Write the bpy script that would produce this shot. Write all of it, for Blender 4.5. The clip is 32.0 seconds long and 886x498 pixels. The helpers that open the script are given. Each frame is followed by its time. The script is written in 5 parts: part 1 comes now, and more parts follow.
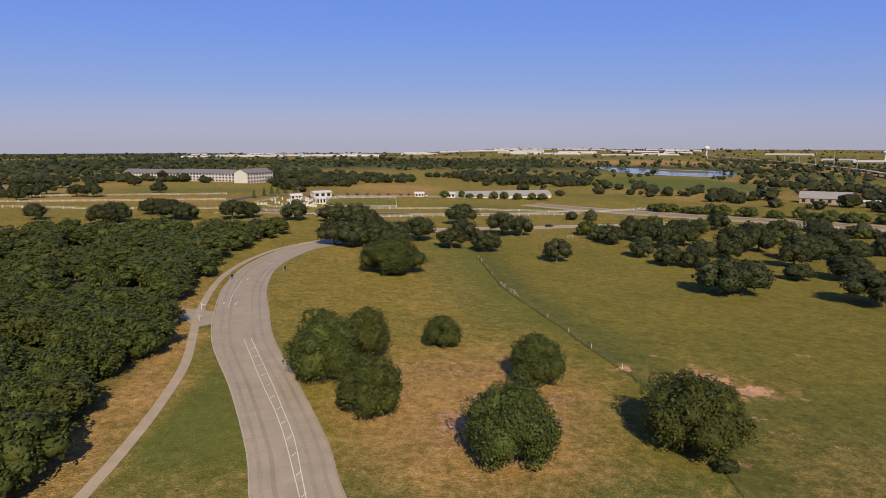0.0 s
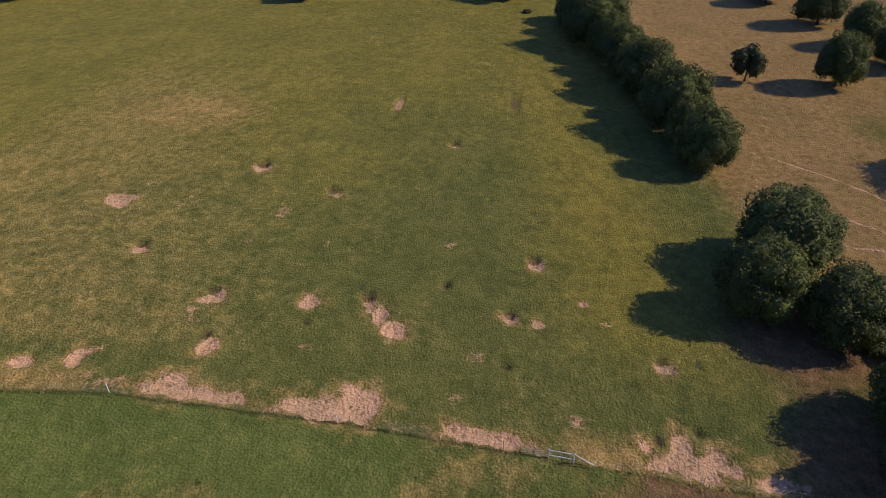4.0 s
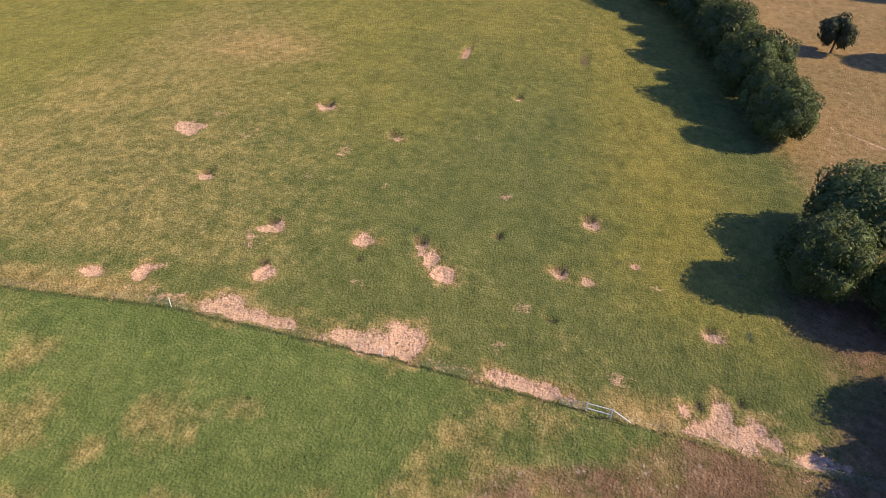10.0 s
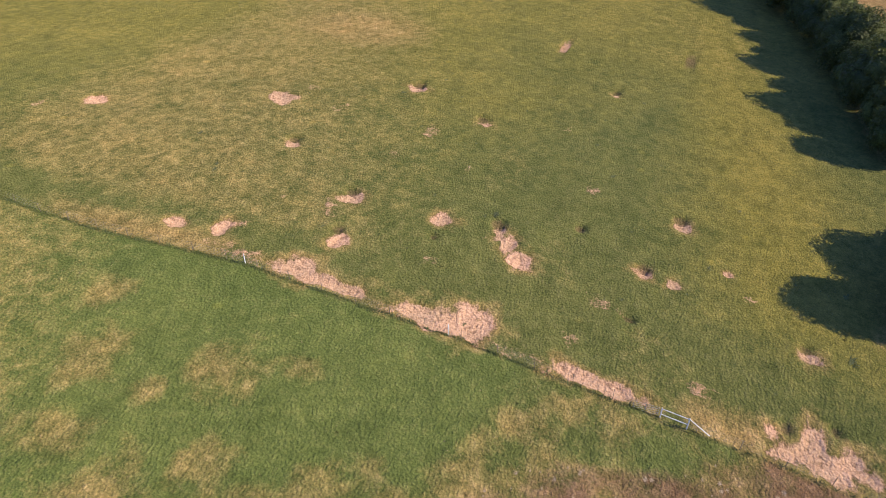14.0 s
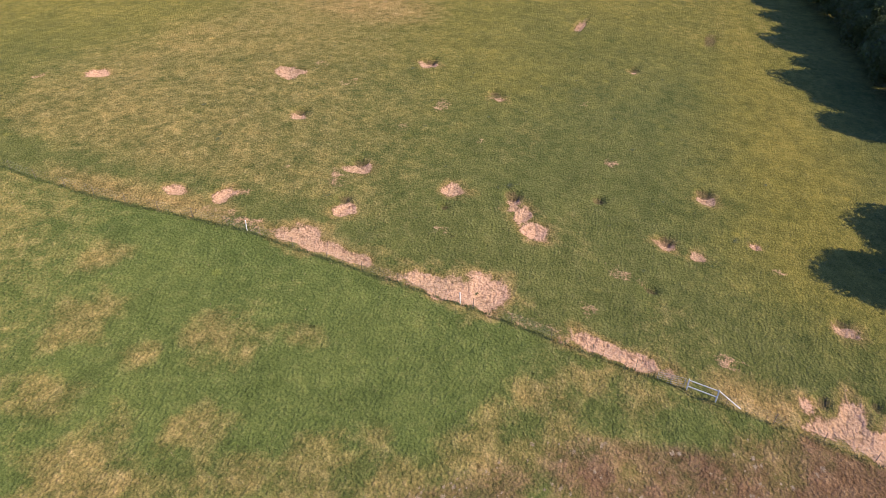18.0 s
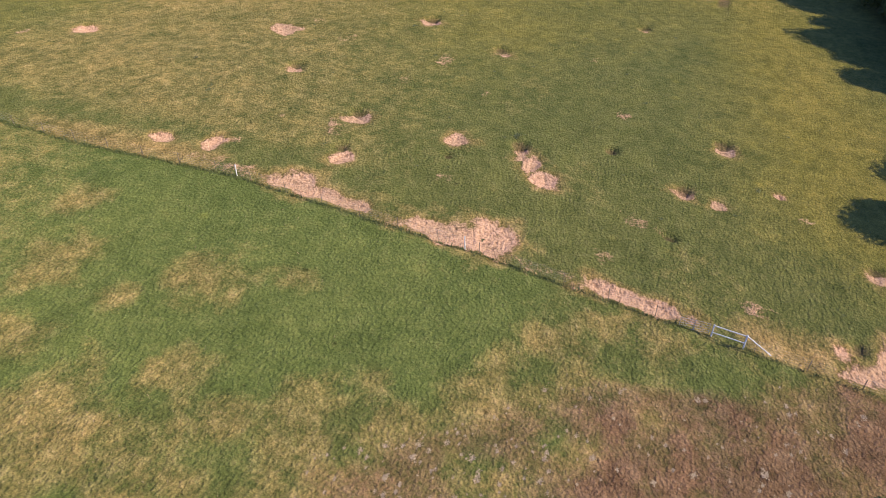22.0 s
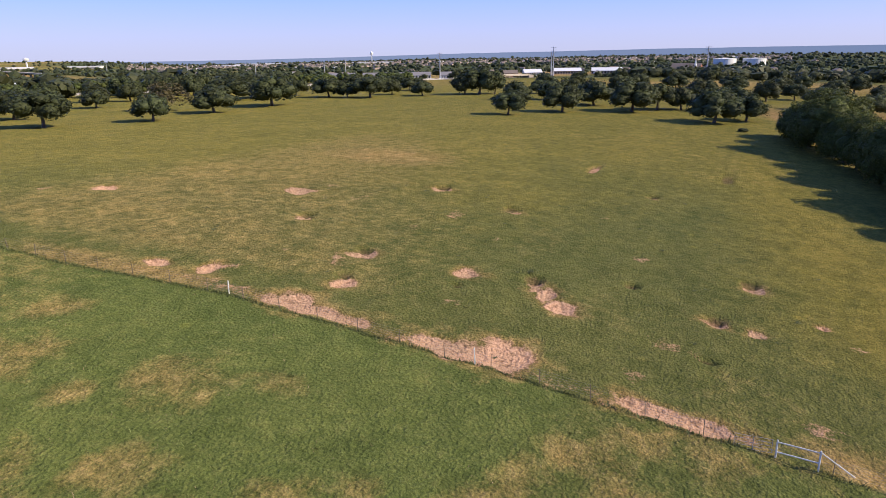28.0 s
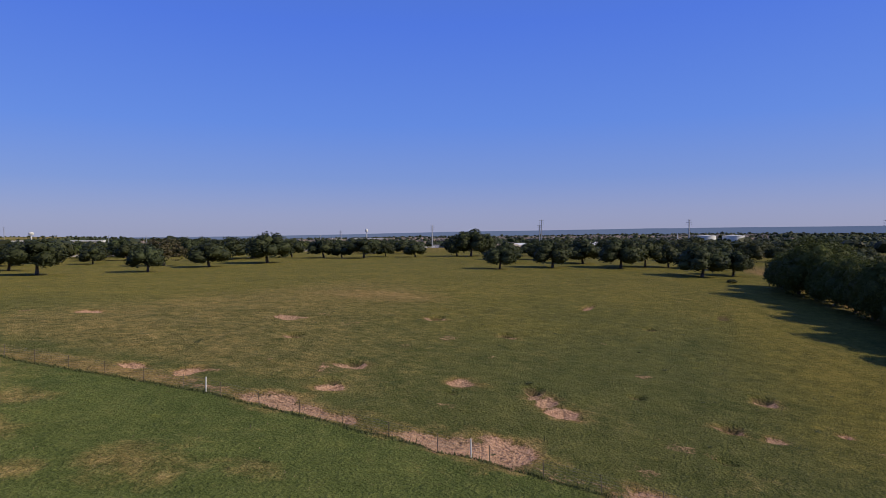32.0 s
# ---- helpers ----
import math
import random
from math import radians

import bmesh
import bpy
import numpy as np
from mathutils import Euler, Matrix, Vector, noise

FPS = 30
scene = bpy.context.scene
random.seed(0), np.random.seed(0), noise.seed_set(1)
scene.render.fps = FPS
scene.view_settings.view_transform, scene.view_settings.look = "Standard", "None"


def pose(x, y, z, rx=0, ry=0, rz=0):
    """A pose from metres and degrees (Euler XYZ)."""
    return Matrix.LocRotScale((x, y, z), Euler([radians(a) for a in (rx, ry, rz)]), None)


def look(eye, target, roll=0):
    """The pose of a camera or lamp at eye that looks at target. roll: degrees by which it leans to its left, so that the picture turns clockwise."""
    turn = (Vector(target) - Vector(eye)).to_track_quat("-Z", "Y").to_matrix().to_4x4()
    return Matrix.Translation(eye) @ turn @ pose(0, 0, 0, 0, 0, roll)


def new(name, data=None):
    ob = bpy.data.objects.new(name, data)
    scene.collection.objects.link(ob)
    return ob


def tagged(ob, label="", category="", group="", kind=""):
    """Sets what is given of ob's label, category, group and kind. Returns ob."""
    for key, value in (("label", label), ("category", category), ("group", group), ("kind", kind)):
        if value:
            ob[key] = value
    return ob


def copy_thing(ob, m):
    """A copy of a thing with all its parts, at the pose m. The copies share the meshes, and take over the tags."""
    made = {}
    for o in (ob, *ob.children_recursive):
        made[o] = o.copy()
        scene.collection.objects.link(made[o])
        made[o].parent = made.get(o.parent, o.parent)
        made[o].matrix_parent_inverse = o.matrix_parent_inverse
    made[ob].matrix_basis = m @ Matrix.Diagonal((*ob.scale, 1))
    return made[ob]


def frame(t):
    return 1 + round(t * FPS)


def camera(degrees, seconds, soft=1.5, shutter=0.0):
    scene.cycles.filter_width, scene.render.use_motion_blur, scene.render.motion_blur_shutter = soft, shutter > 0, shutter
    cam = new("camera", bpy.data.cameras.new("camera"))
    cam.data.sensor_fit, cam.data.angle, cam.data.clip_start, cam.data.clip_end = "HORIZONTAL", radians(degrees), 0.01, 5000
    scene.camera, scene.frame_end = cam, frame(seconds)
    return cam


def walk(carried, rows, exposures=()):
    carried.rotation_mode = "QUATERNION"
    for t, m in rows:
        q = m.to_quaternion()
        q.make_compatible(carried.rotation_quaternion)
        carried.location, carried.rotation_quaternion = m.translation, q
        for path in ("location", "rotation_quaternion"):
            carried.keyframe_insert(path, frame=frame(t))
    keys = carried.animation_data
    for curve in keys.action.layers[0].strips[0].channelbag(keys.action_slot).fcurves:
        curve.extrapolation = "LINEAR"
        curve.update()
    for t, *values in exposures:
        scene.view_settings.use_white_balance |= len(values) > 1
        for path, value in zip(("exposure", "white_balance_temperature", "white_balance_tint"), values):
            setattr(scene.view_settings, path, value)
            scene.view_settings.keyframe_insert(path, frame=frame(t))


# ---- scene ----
cam = camera(67.9, 32.0, 0.75)
# seconds, x, y, z, yaw, pitch, lean to the left
PATH = [
    (0, 0.00, 0.00, 52.00, 0.10, -8.94, -0.07),
    (0.5, 0.54, 0.68, 51.80, -11.21, -8.89, -0.17),
    (1, 0.86, 0.75, 51.79, -22.74, -8.79, -0.23),
    (1.5, 0.49, 0.61, 52.03, -35.45, -8.68, -0.12),
    (2, -0.41, 0.32, 51.99, -46.80, -12.08, -0.14),
    (2.5, -1.24, -0.35, 52.04, -57.00, -22.10, -0.57),
    (3, -1.69, -0.79, 52.03, -65.94, -31.35, -1.56),
    (3.5, -1.50, 0.01, 52.36, -74.62, -33.19, -1.82),
    (4, -1.55, 0.37, 52.67, -81.14, -33.33, -2.30),
    (4.5, -1.72, 0.39, 52.77, -85.04, -33.27, -2.75),
    (6.5, -2.62, -0.17, 52.06, -89.55, -36.38, -3.60),
    (7, -2.61, -0.18, 52.07, -89.55, -37.91, -3.82),
    (7.5, -2.63, -0.11, 52.07, -89.62, -37.84, -3.76),
    (8, -2.66, 0.04, 52.04, -87.76, -37.64, -3.38),
    (8.5, -2.80, 0.22, 52.06, -84.80, -37.41, -2.62),
    (9, -2.89, 0.36, 51.93, -81.39, -37.13, -1.86),
    (9.5, -2.95, 0.43, 51.86, -78.44, -36.92, -1.20),
    (10, -2.89, 0.58, 51.84, -75.67, -36.84, -0.58),
    (10.5, -2.79, 0.68, 51.78, -72.56, -36.79, 0.04),
    (11, -2.84, 0.66, 51.67, -70.66, -36.62, 0.32),
    (11.5, -2.87, 0.62, 51.42, -70.06, -36.47, 0.35),
    (12, -2.77, 0.63, 50.82, -69.59, -36.43, 0.37),
    (12.5, -2.65, 0.60, 50.19, -69.06, -36.49, 0.18),
    (13, -2.53, 0.48, 49.49, -68.47, -36.47, 0.00),
    (13.5, -2.48, 0.42, 48.57, -67.77, -36.30, -0.08),
    (14, -2.45, 0.42, 47.68, -67.11, -36.15, -0.07),
    (14.5, -2.41, 0.40, 46.89, -66.86, -35.99, -0.02),
    (16.5, -2.13, 0.52, 44.32, -66.52, -35.71, -0.44),
    (17, -1.98, 0.62, 43.55, -66.51, -35.73, -0.55),
    (17.5, -1.90, 0.68, 42.87, -66.40, -35.76, -0.61),
    (18, -1.88, 0.84, 42.25, -66.06, -35.77, -0.53),
    (18.5, -1.91, 0.91, 41.69, -65.74, -35.77, -0.58),
    (19, -1.88, 0.89, 40.97, -65.58, -35.81, -0.60),
    (19.5, -1.79, 0.90, 40.09, -65.55, -35.83, -0.73),
    (20, -1.64, 1.00, 39.10, -65.55, -35.87, -0.76),
    (20.5, -1.53, 1.05, 38.09, -65.57, -35.86, -0.71),
    (21, -1.40, 1.12, 37.20, -65.64, -35.92, -0.74),
    (21.5, -1.30, 1.14, 36.32, -65.63, -35.92, -0.82),
    (22, -1.23, 1.12, 35.42, -65.62, -35.98, -0.91),
    (22.5, -1.17, 1.14, 34.52, -65.64, -36.04, -0.99),
    (23, -1.19, 1.17, 33.65, -65.71, -36.04, -0.96),
    (23.5, -1.10, 1.26, 32.68, -65.65, -36.04, -0.98),
    (24, -1.06, 1.24, 31.84, -65.49, -35.70, -0.91),
    (24.5, -0.97, 1.18, 31.07, -65.30, -33.62, -0.95),
    (25, -0.96, 1.12, 30.24, -65.26, -30.50, -0.90),
    (25.5, -0.91, 1.12, 29.16, -65.25, -27.07, -0.83),
    (27.5, -0.61, 0.95, 25.02, -64.74, -18.41, -0.94),
    (28, -0.51, 1.01, 23.99, -64.68, -16.56, -0.96),
    (28.5, -0.72, 1.03, 23.05, -64.63, -14.73, -0.77),
    (29, -0.79, 1.02, 22.15, -64.58, -13.04, -0.71),
    (29.5, -0.62, 1.12, 21.14, -64.65, -11.05, -0.60),
    (30, -0.36, 1.34, 20.19, -64.82, -8.77, -0.61),
    (30.5, -0.18, 1.54, 19.17, -64.88, -6.06, -0.59),
    (31, -0.04, 1.64, 18.36, -64.75, -3.64, -0.63),
    (31.5, 0.03, 1.64, 17.38, -65.05, -1.55, -0.66),
    (32, 0.00, 1.57, 16.42, -65.62, -1.44, -0.55),
]
# seconds, stops, white balance
EXPOSURES = [(0.0, 0.0, 7100, 10), (1.0, -0.14, 6950, 10), (2.0, -0.32, 6800, 10), (3.0, -0.25, 6650, 10), (4.0, 0.2, 6550, 10), (5.0, 0.66, 6450, 10), (7.0, 0.92, 6400, 10), (9.0, 0.99, 6400, 10), (24.0, 0.95, 6300, 11), (28.0, 0.72, 6450, 11), (29.0, 0.40, 6420, 11), (30.0, 0.20, 6400, 11), (31.0, 0.04, 6350, 11), (32.0, -0.18, 6250, 11)]
walk(cam, [(t, pose(x, y, z, 0, 0, yaw) @ pose(0, 0, 0, 90 + pitch) @ pose(0, 0, 0, 0, 0, lean)) for t, x, y, z, yaw, pitch, lean in PATH], EXPOSURES)

# ---- world and sun ----
SUN_AZ, SUN_EL = 170.0, 34.0       # degrees clockwise from +y, degrees up
world = bpy.data.worlds.new("world")
scene.world = world
world.use_nodes = True
wn = world.node_tree
sky = wn.nodes.new("ShaderNodeTexSky")
sky.sky_type, sky.sun_disc = "NISHITA", False
sky.sun_elevation, sky.sun_rotation = radians(SUN_EL), radians(SUN_AZ)
sky.altitude, sky.air_density, sky.dust_density, sky.ozone_density = 200, 1.0, 1.0, 1.2
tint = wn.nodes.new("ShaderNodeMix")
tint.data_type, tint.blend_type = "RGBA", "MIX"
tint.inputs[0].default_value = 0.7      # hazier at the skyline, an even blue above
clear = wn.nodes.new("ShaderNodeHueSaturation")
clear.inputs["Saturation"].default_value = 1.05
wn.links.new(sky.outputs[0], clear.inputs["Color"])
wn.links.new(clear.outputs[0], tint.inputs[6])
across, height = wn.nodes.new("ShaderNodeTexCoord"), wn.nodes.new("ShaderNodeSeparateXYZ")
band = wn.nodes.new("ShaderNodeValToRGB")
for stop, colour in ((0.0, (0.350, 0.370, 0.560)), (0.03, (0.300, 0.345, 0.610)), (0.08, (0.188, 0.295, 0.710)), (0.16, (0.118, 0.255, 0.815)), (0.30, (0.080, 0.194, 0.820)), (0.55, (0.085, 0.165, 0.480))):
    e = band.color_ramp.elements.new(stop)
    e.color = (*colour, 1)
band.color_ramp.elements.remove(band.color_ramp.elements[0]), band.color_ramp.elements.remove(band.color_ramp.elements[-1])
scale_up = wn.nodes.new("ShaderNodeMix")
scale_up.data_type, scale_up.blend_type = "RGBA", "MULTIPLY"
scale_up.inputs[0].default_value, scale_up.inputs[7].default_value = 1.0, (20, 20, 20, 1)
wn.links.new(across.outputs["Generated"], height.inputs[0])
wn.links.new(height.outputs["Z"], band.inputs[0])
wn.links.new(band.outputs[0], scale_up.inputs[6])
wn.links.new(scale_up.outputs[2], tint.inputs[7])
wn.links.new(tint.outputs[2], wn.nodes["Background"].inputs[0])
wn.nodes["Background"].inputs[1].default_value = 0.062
sun_data = bpy.data.lights.new("sun", "SUN")
sun_data.energy, sun_data.angle, sun_data.color = 5.0, radians(0.53), (1.0, 0.86, 0.64)
sun = new("sun", sun_data)
sx, sy = math.sin(radians(SUN_AZ)) * math.cos(radians(SUN_EL)), math.cos(radians(SUN_AZ)) * math.cos(radians(SUN_EL))
sun.matrix_world = look((sx * 300, sy * 300, math.sin(radians(SUN_EL)) * 300), (0, 0, 0))


# ---- materials ----
def material(name, rough=0.8, metal=0.0):
    m = bpy.data.materials.new(name)
    m.use_nodes = True
    b = m.node_tree.nodes["Principled BSDF"]
    b.inputs["Roughness"].default_value, b.inputs["Metallic"].default_value = rough, metal
    b.inputs["Specular IOR Level"].default_value = 0.2
    return m, m.node_tree.nodes, m.node_tree.links, b


def noise_node(n, l, scale, detail=4.0, rough=0.6, coord="Position"):
    t = n.new("ShaderNodeTexNoise")
    t.inputs["Scale"].default_value, t.inputs["Detail"].default_value, t.inputs["Roughness"].default_value = scale, detail, rough
    if coord == "Position":
        g = n.new("ShaderNodeNewGeometry")
        l.new(g.outputs["Position"], t.inputs["Vector"])
    else:
        g = n.new("ShaderNodeTexCoord")
        l.new(g.outputs[coord], t.inputs["Vector"])
    return t.outputs["Fac"]


def ramp(n, l, fac, *stops):
    r = n.new("ShaderNodeValToRGB")
    while len(r.color_ramp.elements) < len(stops):
        r.color_ramp.elements.new(0.5)
    for e, (p, c) in zip(r.color_ramp.elements, stops):
        e.position, e.color = p, (*c, 1) if len(c) == 3 else c
    l.new(fac, r.inputs[0])
    return r.outputs[0]


def mix(n, l, fac, a, b, kind="MIX"):
    m = n.new("ShaderNodeMix")
    m.data_type, m.blend_type = "RGBA", kind
    for value, slot in ((fac, 0), (a, 6), (b, 7)):
        if isinstance(value, (int, float)):
            m.inputs[slot].default_value = value
        elif isinstance(value, tuple):
            m.inputs[slot].default_value = (*value, 1)
        else:
            l.new(value, m.inputs[slot])
    return m.outputs[2]


def calc(n, l, op, a, b=0.0, clamp=False):
    m = n.new("ShaderNodeMath")
    m.operation, m.use_clamp = op, clamp
    for k, value in enumerate((a, b)):
        if isinstance(value, (int, float)):
            m.inputs[k].default_value = value
        else:
            l.new(value, m.inputs[k])
    return m.outputs[0]


def bump(n, l, b, height, strength, distance):
    k = n.new("ShaderNodeBump")
    k.inputs["Strength"].default_value, k.inputs["Distance"].default_value = strength, distance
    l.new(height, k.inputs["Height"])
    l.new(k.outputs[0], b.inputs["Normal"])


def plain(name, colour, rough=0.7, metal=0.0, vary=0.18, scale=1.2, relief=0.0):
    """A surface of one colour with fine grain, larger stains and, if wanted, relief."""
    m, n, l, b = material(name, rough, metal)
    fine, broad = noise_node(n, l, scale * 6, 3), noise_node(n, l, scale * 0.5, 4)
    lo, hi = tuple(c * (1 - vary) for c in colour), tuple(min(1, c * (1 + vary)) for c in colour)
    c = ramp(n, l, broad, (0.3, lo), (0.7, hi))
    c = mix(n, l, 0.35, c, ramp(n, l, fine, (0.3, lo), (0.7, hi)))
    info = n.new("ShaderNodeObjectInfo")
    c = mix(n, l, calc(n, l, "MULTIPLY", info.outputs["Random"], 0.25), c, tuple(v * 0.7 for v in colour))
    l.new(c, b.inputs["Base Color"])
    if relief:
        bump(n, l, b, fine, 0.5, relief)
    return m


def leaf_material(name, dark, light, brown=0.0):
    m, n, l, b = material(name, 0.55)
    g, info = n.new("ShaderNodeNewGeometry"), n.new("ShaderNodeObjectInfo")
    c = ramp(n, l, g.outputs["Random Per Island"], (0.0, dark), (0.85, light), (1.0, tuple(v * 1.35 for v in light)))
    c = mix(n, l, calc(n, l, "MULTIPLY", info.outputs["Random"], 0.45), c, (dark[0] * 1.5, dark[1] * 1.05, dark[2] * 0.8))
    grain = noise_node(n, l, 4.5, 3, 0.75)
    c = mix(n, l, 1.0, c, ramp(n, l, grain, (0.36, (0.50, 0.52, 0.52)), (0.5, (0.98, 0.98, 0.98)), (0.66, (1.32, 1.30, 1.22))), "MULTIPLY")
    bump(n, l, b, grain, 0.6, 0.18)
    if brown:
        c = mix(n, l, brown, c, (0.16, 0.11, 0.06))
    l.new(c, b.inputs["Base Color"])
    t = n.new("ShaderNodeBsdfTranslucent")
    l.new(c, t.inputs[0])
    s = n.new("ShaderNodeMixShader")
    s.inputs[0].default_value = 0.30
    l.new(b.outputs[0], s.inputs[1]), l.new(t.outputs[0], s.inputs[2])
    l.new(s.outputs[0], n["Material Output"].inputs[0])
    return m


LEAF = leaf_material("oak_leaves", (0.047, 0.064, 0.017), (0.100, 0.126, 0.030))
LEAF_PALE = leaf_material("thinning_leaves", (0.05, 0.06, 0.022), (0.10, 0.11, 0.045), 0.35)
# leaves of distant trees: their dim, unlit look put into a darker colour
LEAF_FAR = leaf_material("distant_leaves_darkened", (0.029, 0.038, 0.015), (0.068, 0.083, 0.033))
BARK = plain("oak_bark", (0.11, 0.085, 0.065), 0.9, 0, 0.35, 3, 0.03)


def ground_material():
    m, n, l, b = material("pasture", 0.95)
    b.inputs["Specular IOR Level"].default_value = 0.05
    b.inputs["Diffuse Roughness"].default_value = 0.32

    def mask(name):
        a = n.new("ShaderNodeAttribute")
        a.attribute_name = name
        return a.outputs["Fac"]

    def clumps(scale, rough=1.0):
        """Rounded tussocks: 1 on their tops, 0 in the gaps between them."""
        v = n.new("ShaderNodeTexVoronoi")
        v.feature = "SMOOTH_F1"
        v.inputs["Scale"].default_value, v.inputs["Smoothness"].default_value, v.inputs["Detail"].default_value = scale, 0.5, rough
        g = n.new("ShaderNodeNewGeometry")
        l.new(g.outputs["Position"], v.inputs["Vector"])
        return calc(n, l, "SUBTRACT", 1.0, v.outputs["Distance"])

    grit, speck, fine, tuft = noise_node(n, l, 30.0, 2, 0.6), noise_node(n, l, 11.0, 4, 0.75), noise_node(n, l, 3.2, 5, 0.72), noise_node(n, l, 0.8, 5, 0.68)
    spot, broad, hoof, tussock = noise_node(n, l, 0.3, 6, 0.7), noise_node(n, l, 0.06, 5, 0.6), noise_node(n, l, 1.7, 2, 0.5), clumps(3.4)
    def sward(fac, *stops):
        return ramp(n, l, fac, *[(p, (r * 0.83, g * 0.80, b_ * 0.81)) for p, (r, g, b_) in stops])

    green = sward(tuft, (0.3, (0.098, 0.112, 0.032)), (0.5, (0.132, 0.144, 0.044)), (0.72, (0.170, 0.172, 0.060)))
    lush = sward(tuft, (0.3, (0.094, 0.126, 0.034)), (0.55, (0.134, 0.165, 0.047)), (0.75, (0.186, 0.200, 0.066)))
    olive = sward(tuft, (0.3, (0.168, 0.154, 0.032)), (0.7, (0.278, 0.236, 0.060)))
    straw = sward(tuft, (0.3, (0.230, 0.148, 0.056)), (0.52, (0.385, 0.258, 0.104)), (0.75, (0.530, 0.386, 0.176)))
    rust = sward(tuft, (0.3, (0.112, 0.066, 0.034)), (0.52, (0.200, 0.122, 0.068)), (0.75, (0.295, 0.194, 0.114)))
    soil = ramp(n, l, fine, (0.3, (0.345, 0.203, 0.123)), (0.5, (0.450, 0.275, 0.175)), (0.75, (0.540, 0.355, 0.235)))

    def amount(name, contrast=2.2, ragged=0.9):
        """The mask with its edge broken up by the noises."""
        m_ = mask(name)
        k = calc(n, l, "MULTIPLY", calc(n, l, "SUBTRACT", spot, 0.5), ragged)
        k = calc(n, l, "ADD", k, calc(n, l, "MULTIPLY", calc(n, l, "SUBTRACT", tuft, 0.5), ragged * 0.8))
        k = calc(n, l, "ADD", k, calc(n, l, "MULTIPLY", calc(n, l, "SUBTRACT", fine, 0.5), ragged * 0.6))
        k = calc(n, l, "ADD", m_, calc(n, l, "MULTIPLY", k, calc(n, l, "ADD", calc(n, l, "MULTIPLY", m_, 2.5), 0.35, True)))
        return calc(n, l, "ADD", calc(n, l, "MULTIPLY", calc(n, l, "SUBTRACT", k, 0.5), contrast), 0.5, True)

    c = mix(n, l, amount("olive", 1.1, 0.8), green, olive)
    c = mix(n, l, amount("lush", 1.5, 0.9), c, lush)
    c = mix(n, l, amount("straw", 1.25, 0.85), c, straw)
    c = mix(n, l, amount("rust", 1.25, 0.85), c, rust)
    dry = ramp(n, l, spot, (0.62, (0, 0, 0)), (0.82, (0.16, 0.16, 0.16)))
    c = mix(n, l, dry, c, straw)
    c = mix(n, l, 1.0, c, ramp(n, l, fine, (0.34, (0.84, 0.86, 0.83)), (0.48, (1.0, 1.0, 1.0)), (0.68, (1.13, 1.12, 1.10))), "MULTIPLY")
    c = mix(n, l, 1.0, c, ramp(n, l, speck, (0.36, (0.64, 0.66, 0.62)), (0.48, (1.0, 1.0, 0.99)), (0.66, (1.28, 1.26, 1.22))), "MULTIPLY")
    # gaps between tussocks toned darker, shade put into the colour
    c = mix(n, l, 1.0, c, ramp(n, l, tussock, (0.30, (0.86, 0.86, 0.85)), (0.62, (1.02, 1.01, 1.02)), (0.9, (1.08, 1.06, 1.06))), "MULTIPLY")
    c = mix(n, l, 1.0, c, ramp(n, l, grit, (0.34, (0.80, 0.82, 0.80)), (0.5, (1.0, 1.0, 1.0)), (0.66, (1.18, 1.17, 1.15))), "MULTIPLY")
    # dung and holes: small dark spots here and there, and small worn pale ones
    for scale, size, colour in ((0.17, 0.055, (0.42, 0.42, 0.42)), (0.11, 0.085, (1.55, 1.38, 1.2))):
        v = n.new("ShaderNodeTexVoronoi")
        v.inputs["Scale"].default_value, v.inputs["Randomness"].default_value = scale, 1.0
        g = n.new("ShaderNodeNewGeometry")
        l.new(g.outputs["Position"], v.inputs["Vector"])
        reach = calc(n, l, "ADD", v.outputs["Distance"], calc(n, l, "MULTIPLY", calc(n, l, "SUBTRACT", fine, 0.5), size * 1.4))
        inside = calc(n, l, "SUBTRACT", 1.0, calc(n, l, "DIVIDE", reach, size), True)
        c = mix(n, l, calc(n, l, "MULTIPLY", inside, 1.6, True), c, mix(n, l, 1.0, c, colour, "MULTIPLY"))
    # trodden soil with hoof marks
    marks = ramp(n, l, hoof, (0.34, (0.42, 0.38, 0.36)), (0.44, (0.95, 0.94, 0.93)), (0.7, (1.08, 1.06, 1.04)))
    bare = amount("soil", 3.6, 0.95)
    c = mix(n, l, bare, c, mix(n, l, 0.65, soil, marks, "MULTIPLY"))
    # hollows coloured dark brown in place of the shade inside them
    c = mix(n, l, calc(n, l, "MULTIPLY", amount("pit", 2.0, 1.1), 0.66), c, ramp(n, l, fine, (0.3, (0.050, 0.034, 0.020)), (0.7, (0.140, 0.095, 0.055))))
    c = mix(n, l, 1.0, c, ramp(n, l, spot, (0.36, (0.85, 0.87, 0.84)), (0.5, (1.0, 1.0, 1.0)), (0.66, (1.13, 1.10, 1.09))), "MULTIPLY")
    c = mix(n, l, 1.0, c, ramp(n, l, broad, (0.3, (0.86, 0.9, 0.86)), (0.7, (1.12, 1.08, 1.06))), "MULTIPLY")
    # dark cover of the far woods; inside the near wood it paints shade
    canopy_and_shade = ramp(n, l, noise_node(n, l, 0.05, 5, 0.75), (0.38, (0.022, 0.030, 0.012)), (0.5, (0.050, 0.062, 0.024)), (0.66, (0.11, 0.12, 0.05)))
    c = mix(n, l, mask("canopy_and_shade"), c, canopy_and_shade)
    l.new(c, b.inputs["Base Color"])
    height = calc(n, l, "ADD", calc(n, l, "ADD", calc(n, l, "MULTIPLY", fine, 0.55), calc(n, l, "MULTIPLY", tussock, 0.55)), calc(n, l, "MULTIPLY", speck, 0.25))
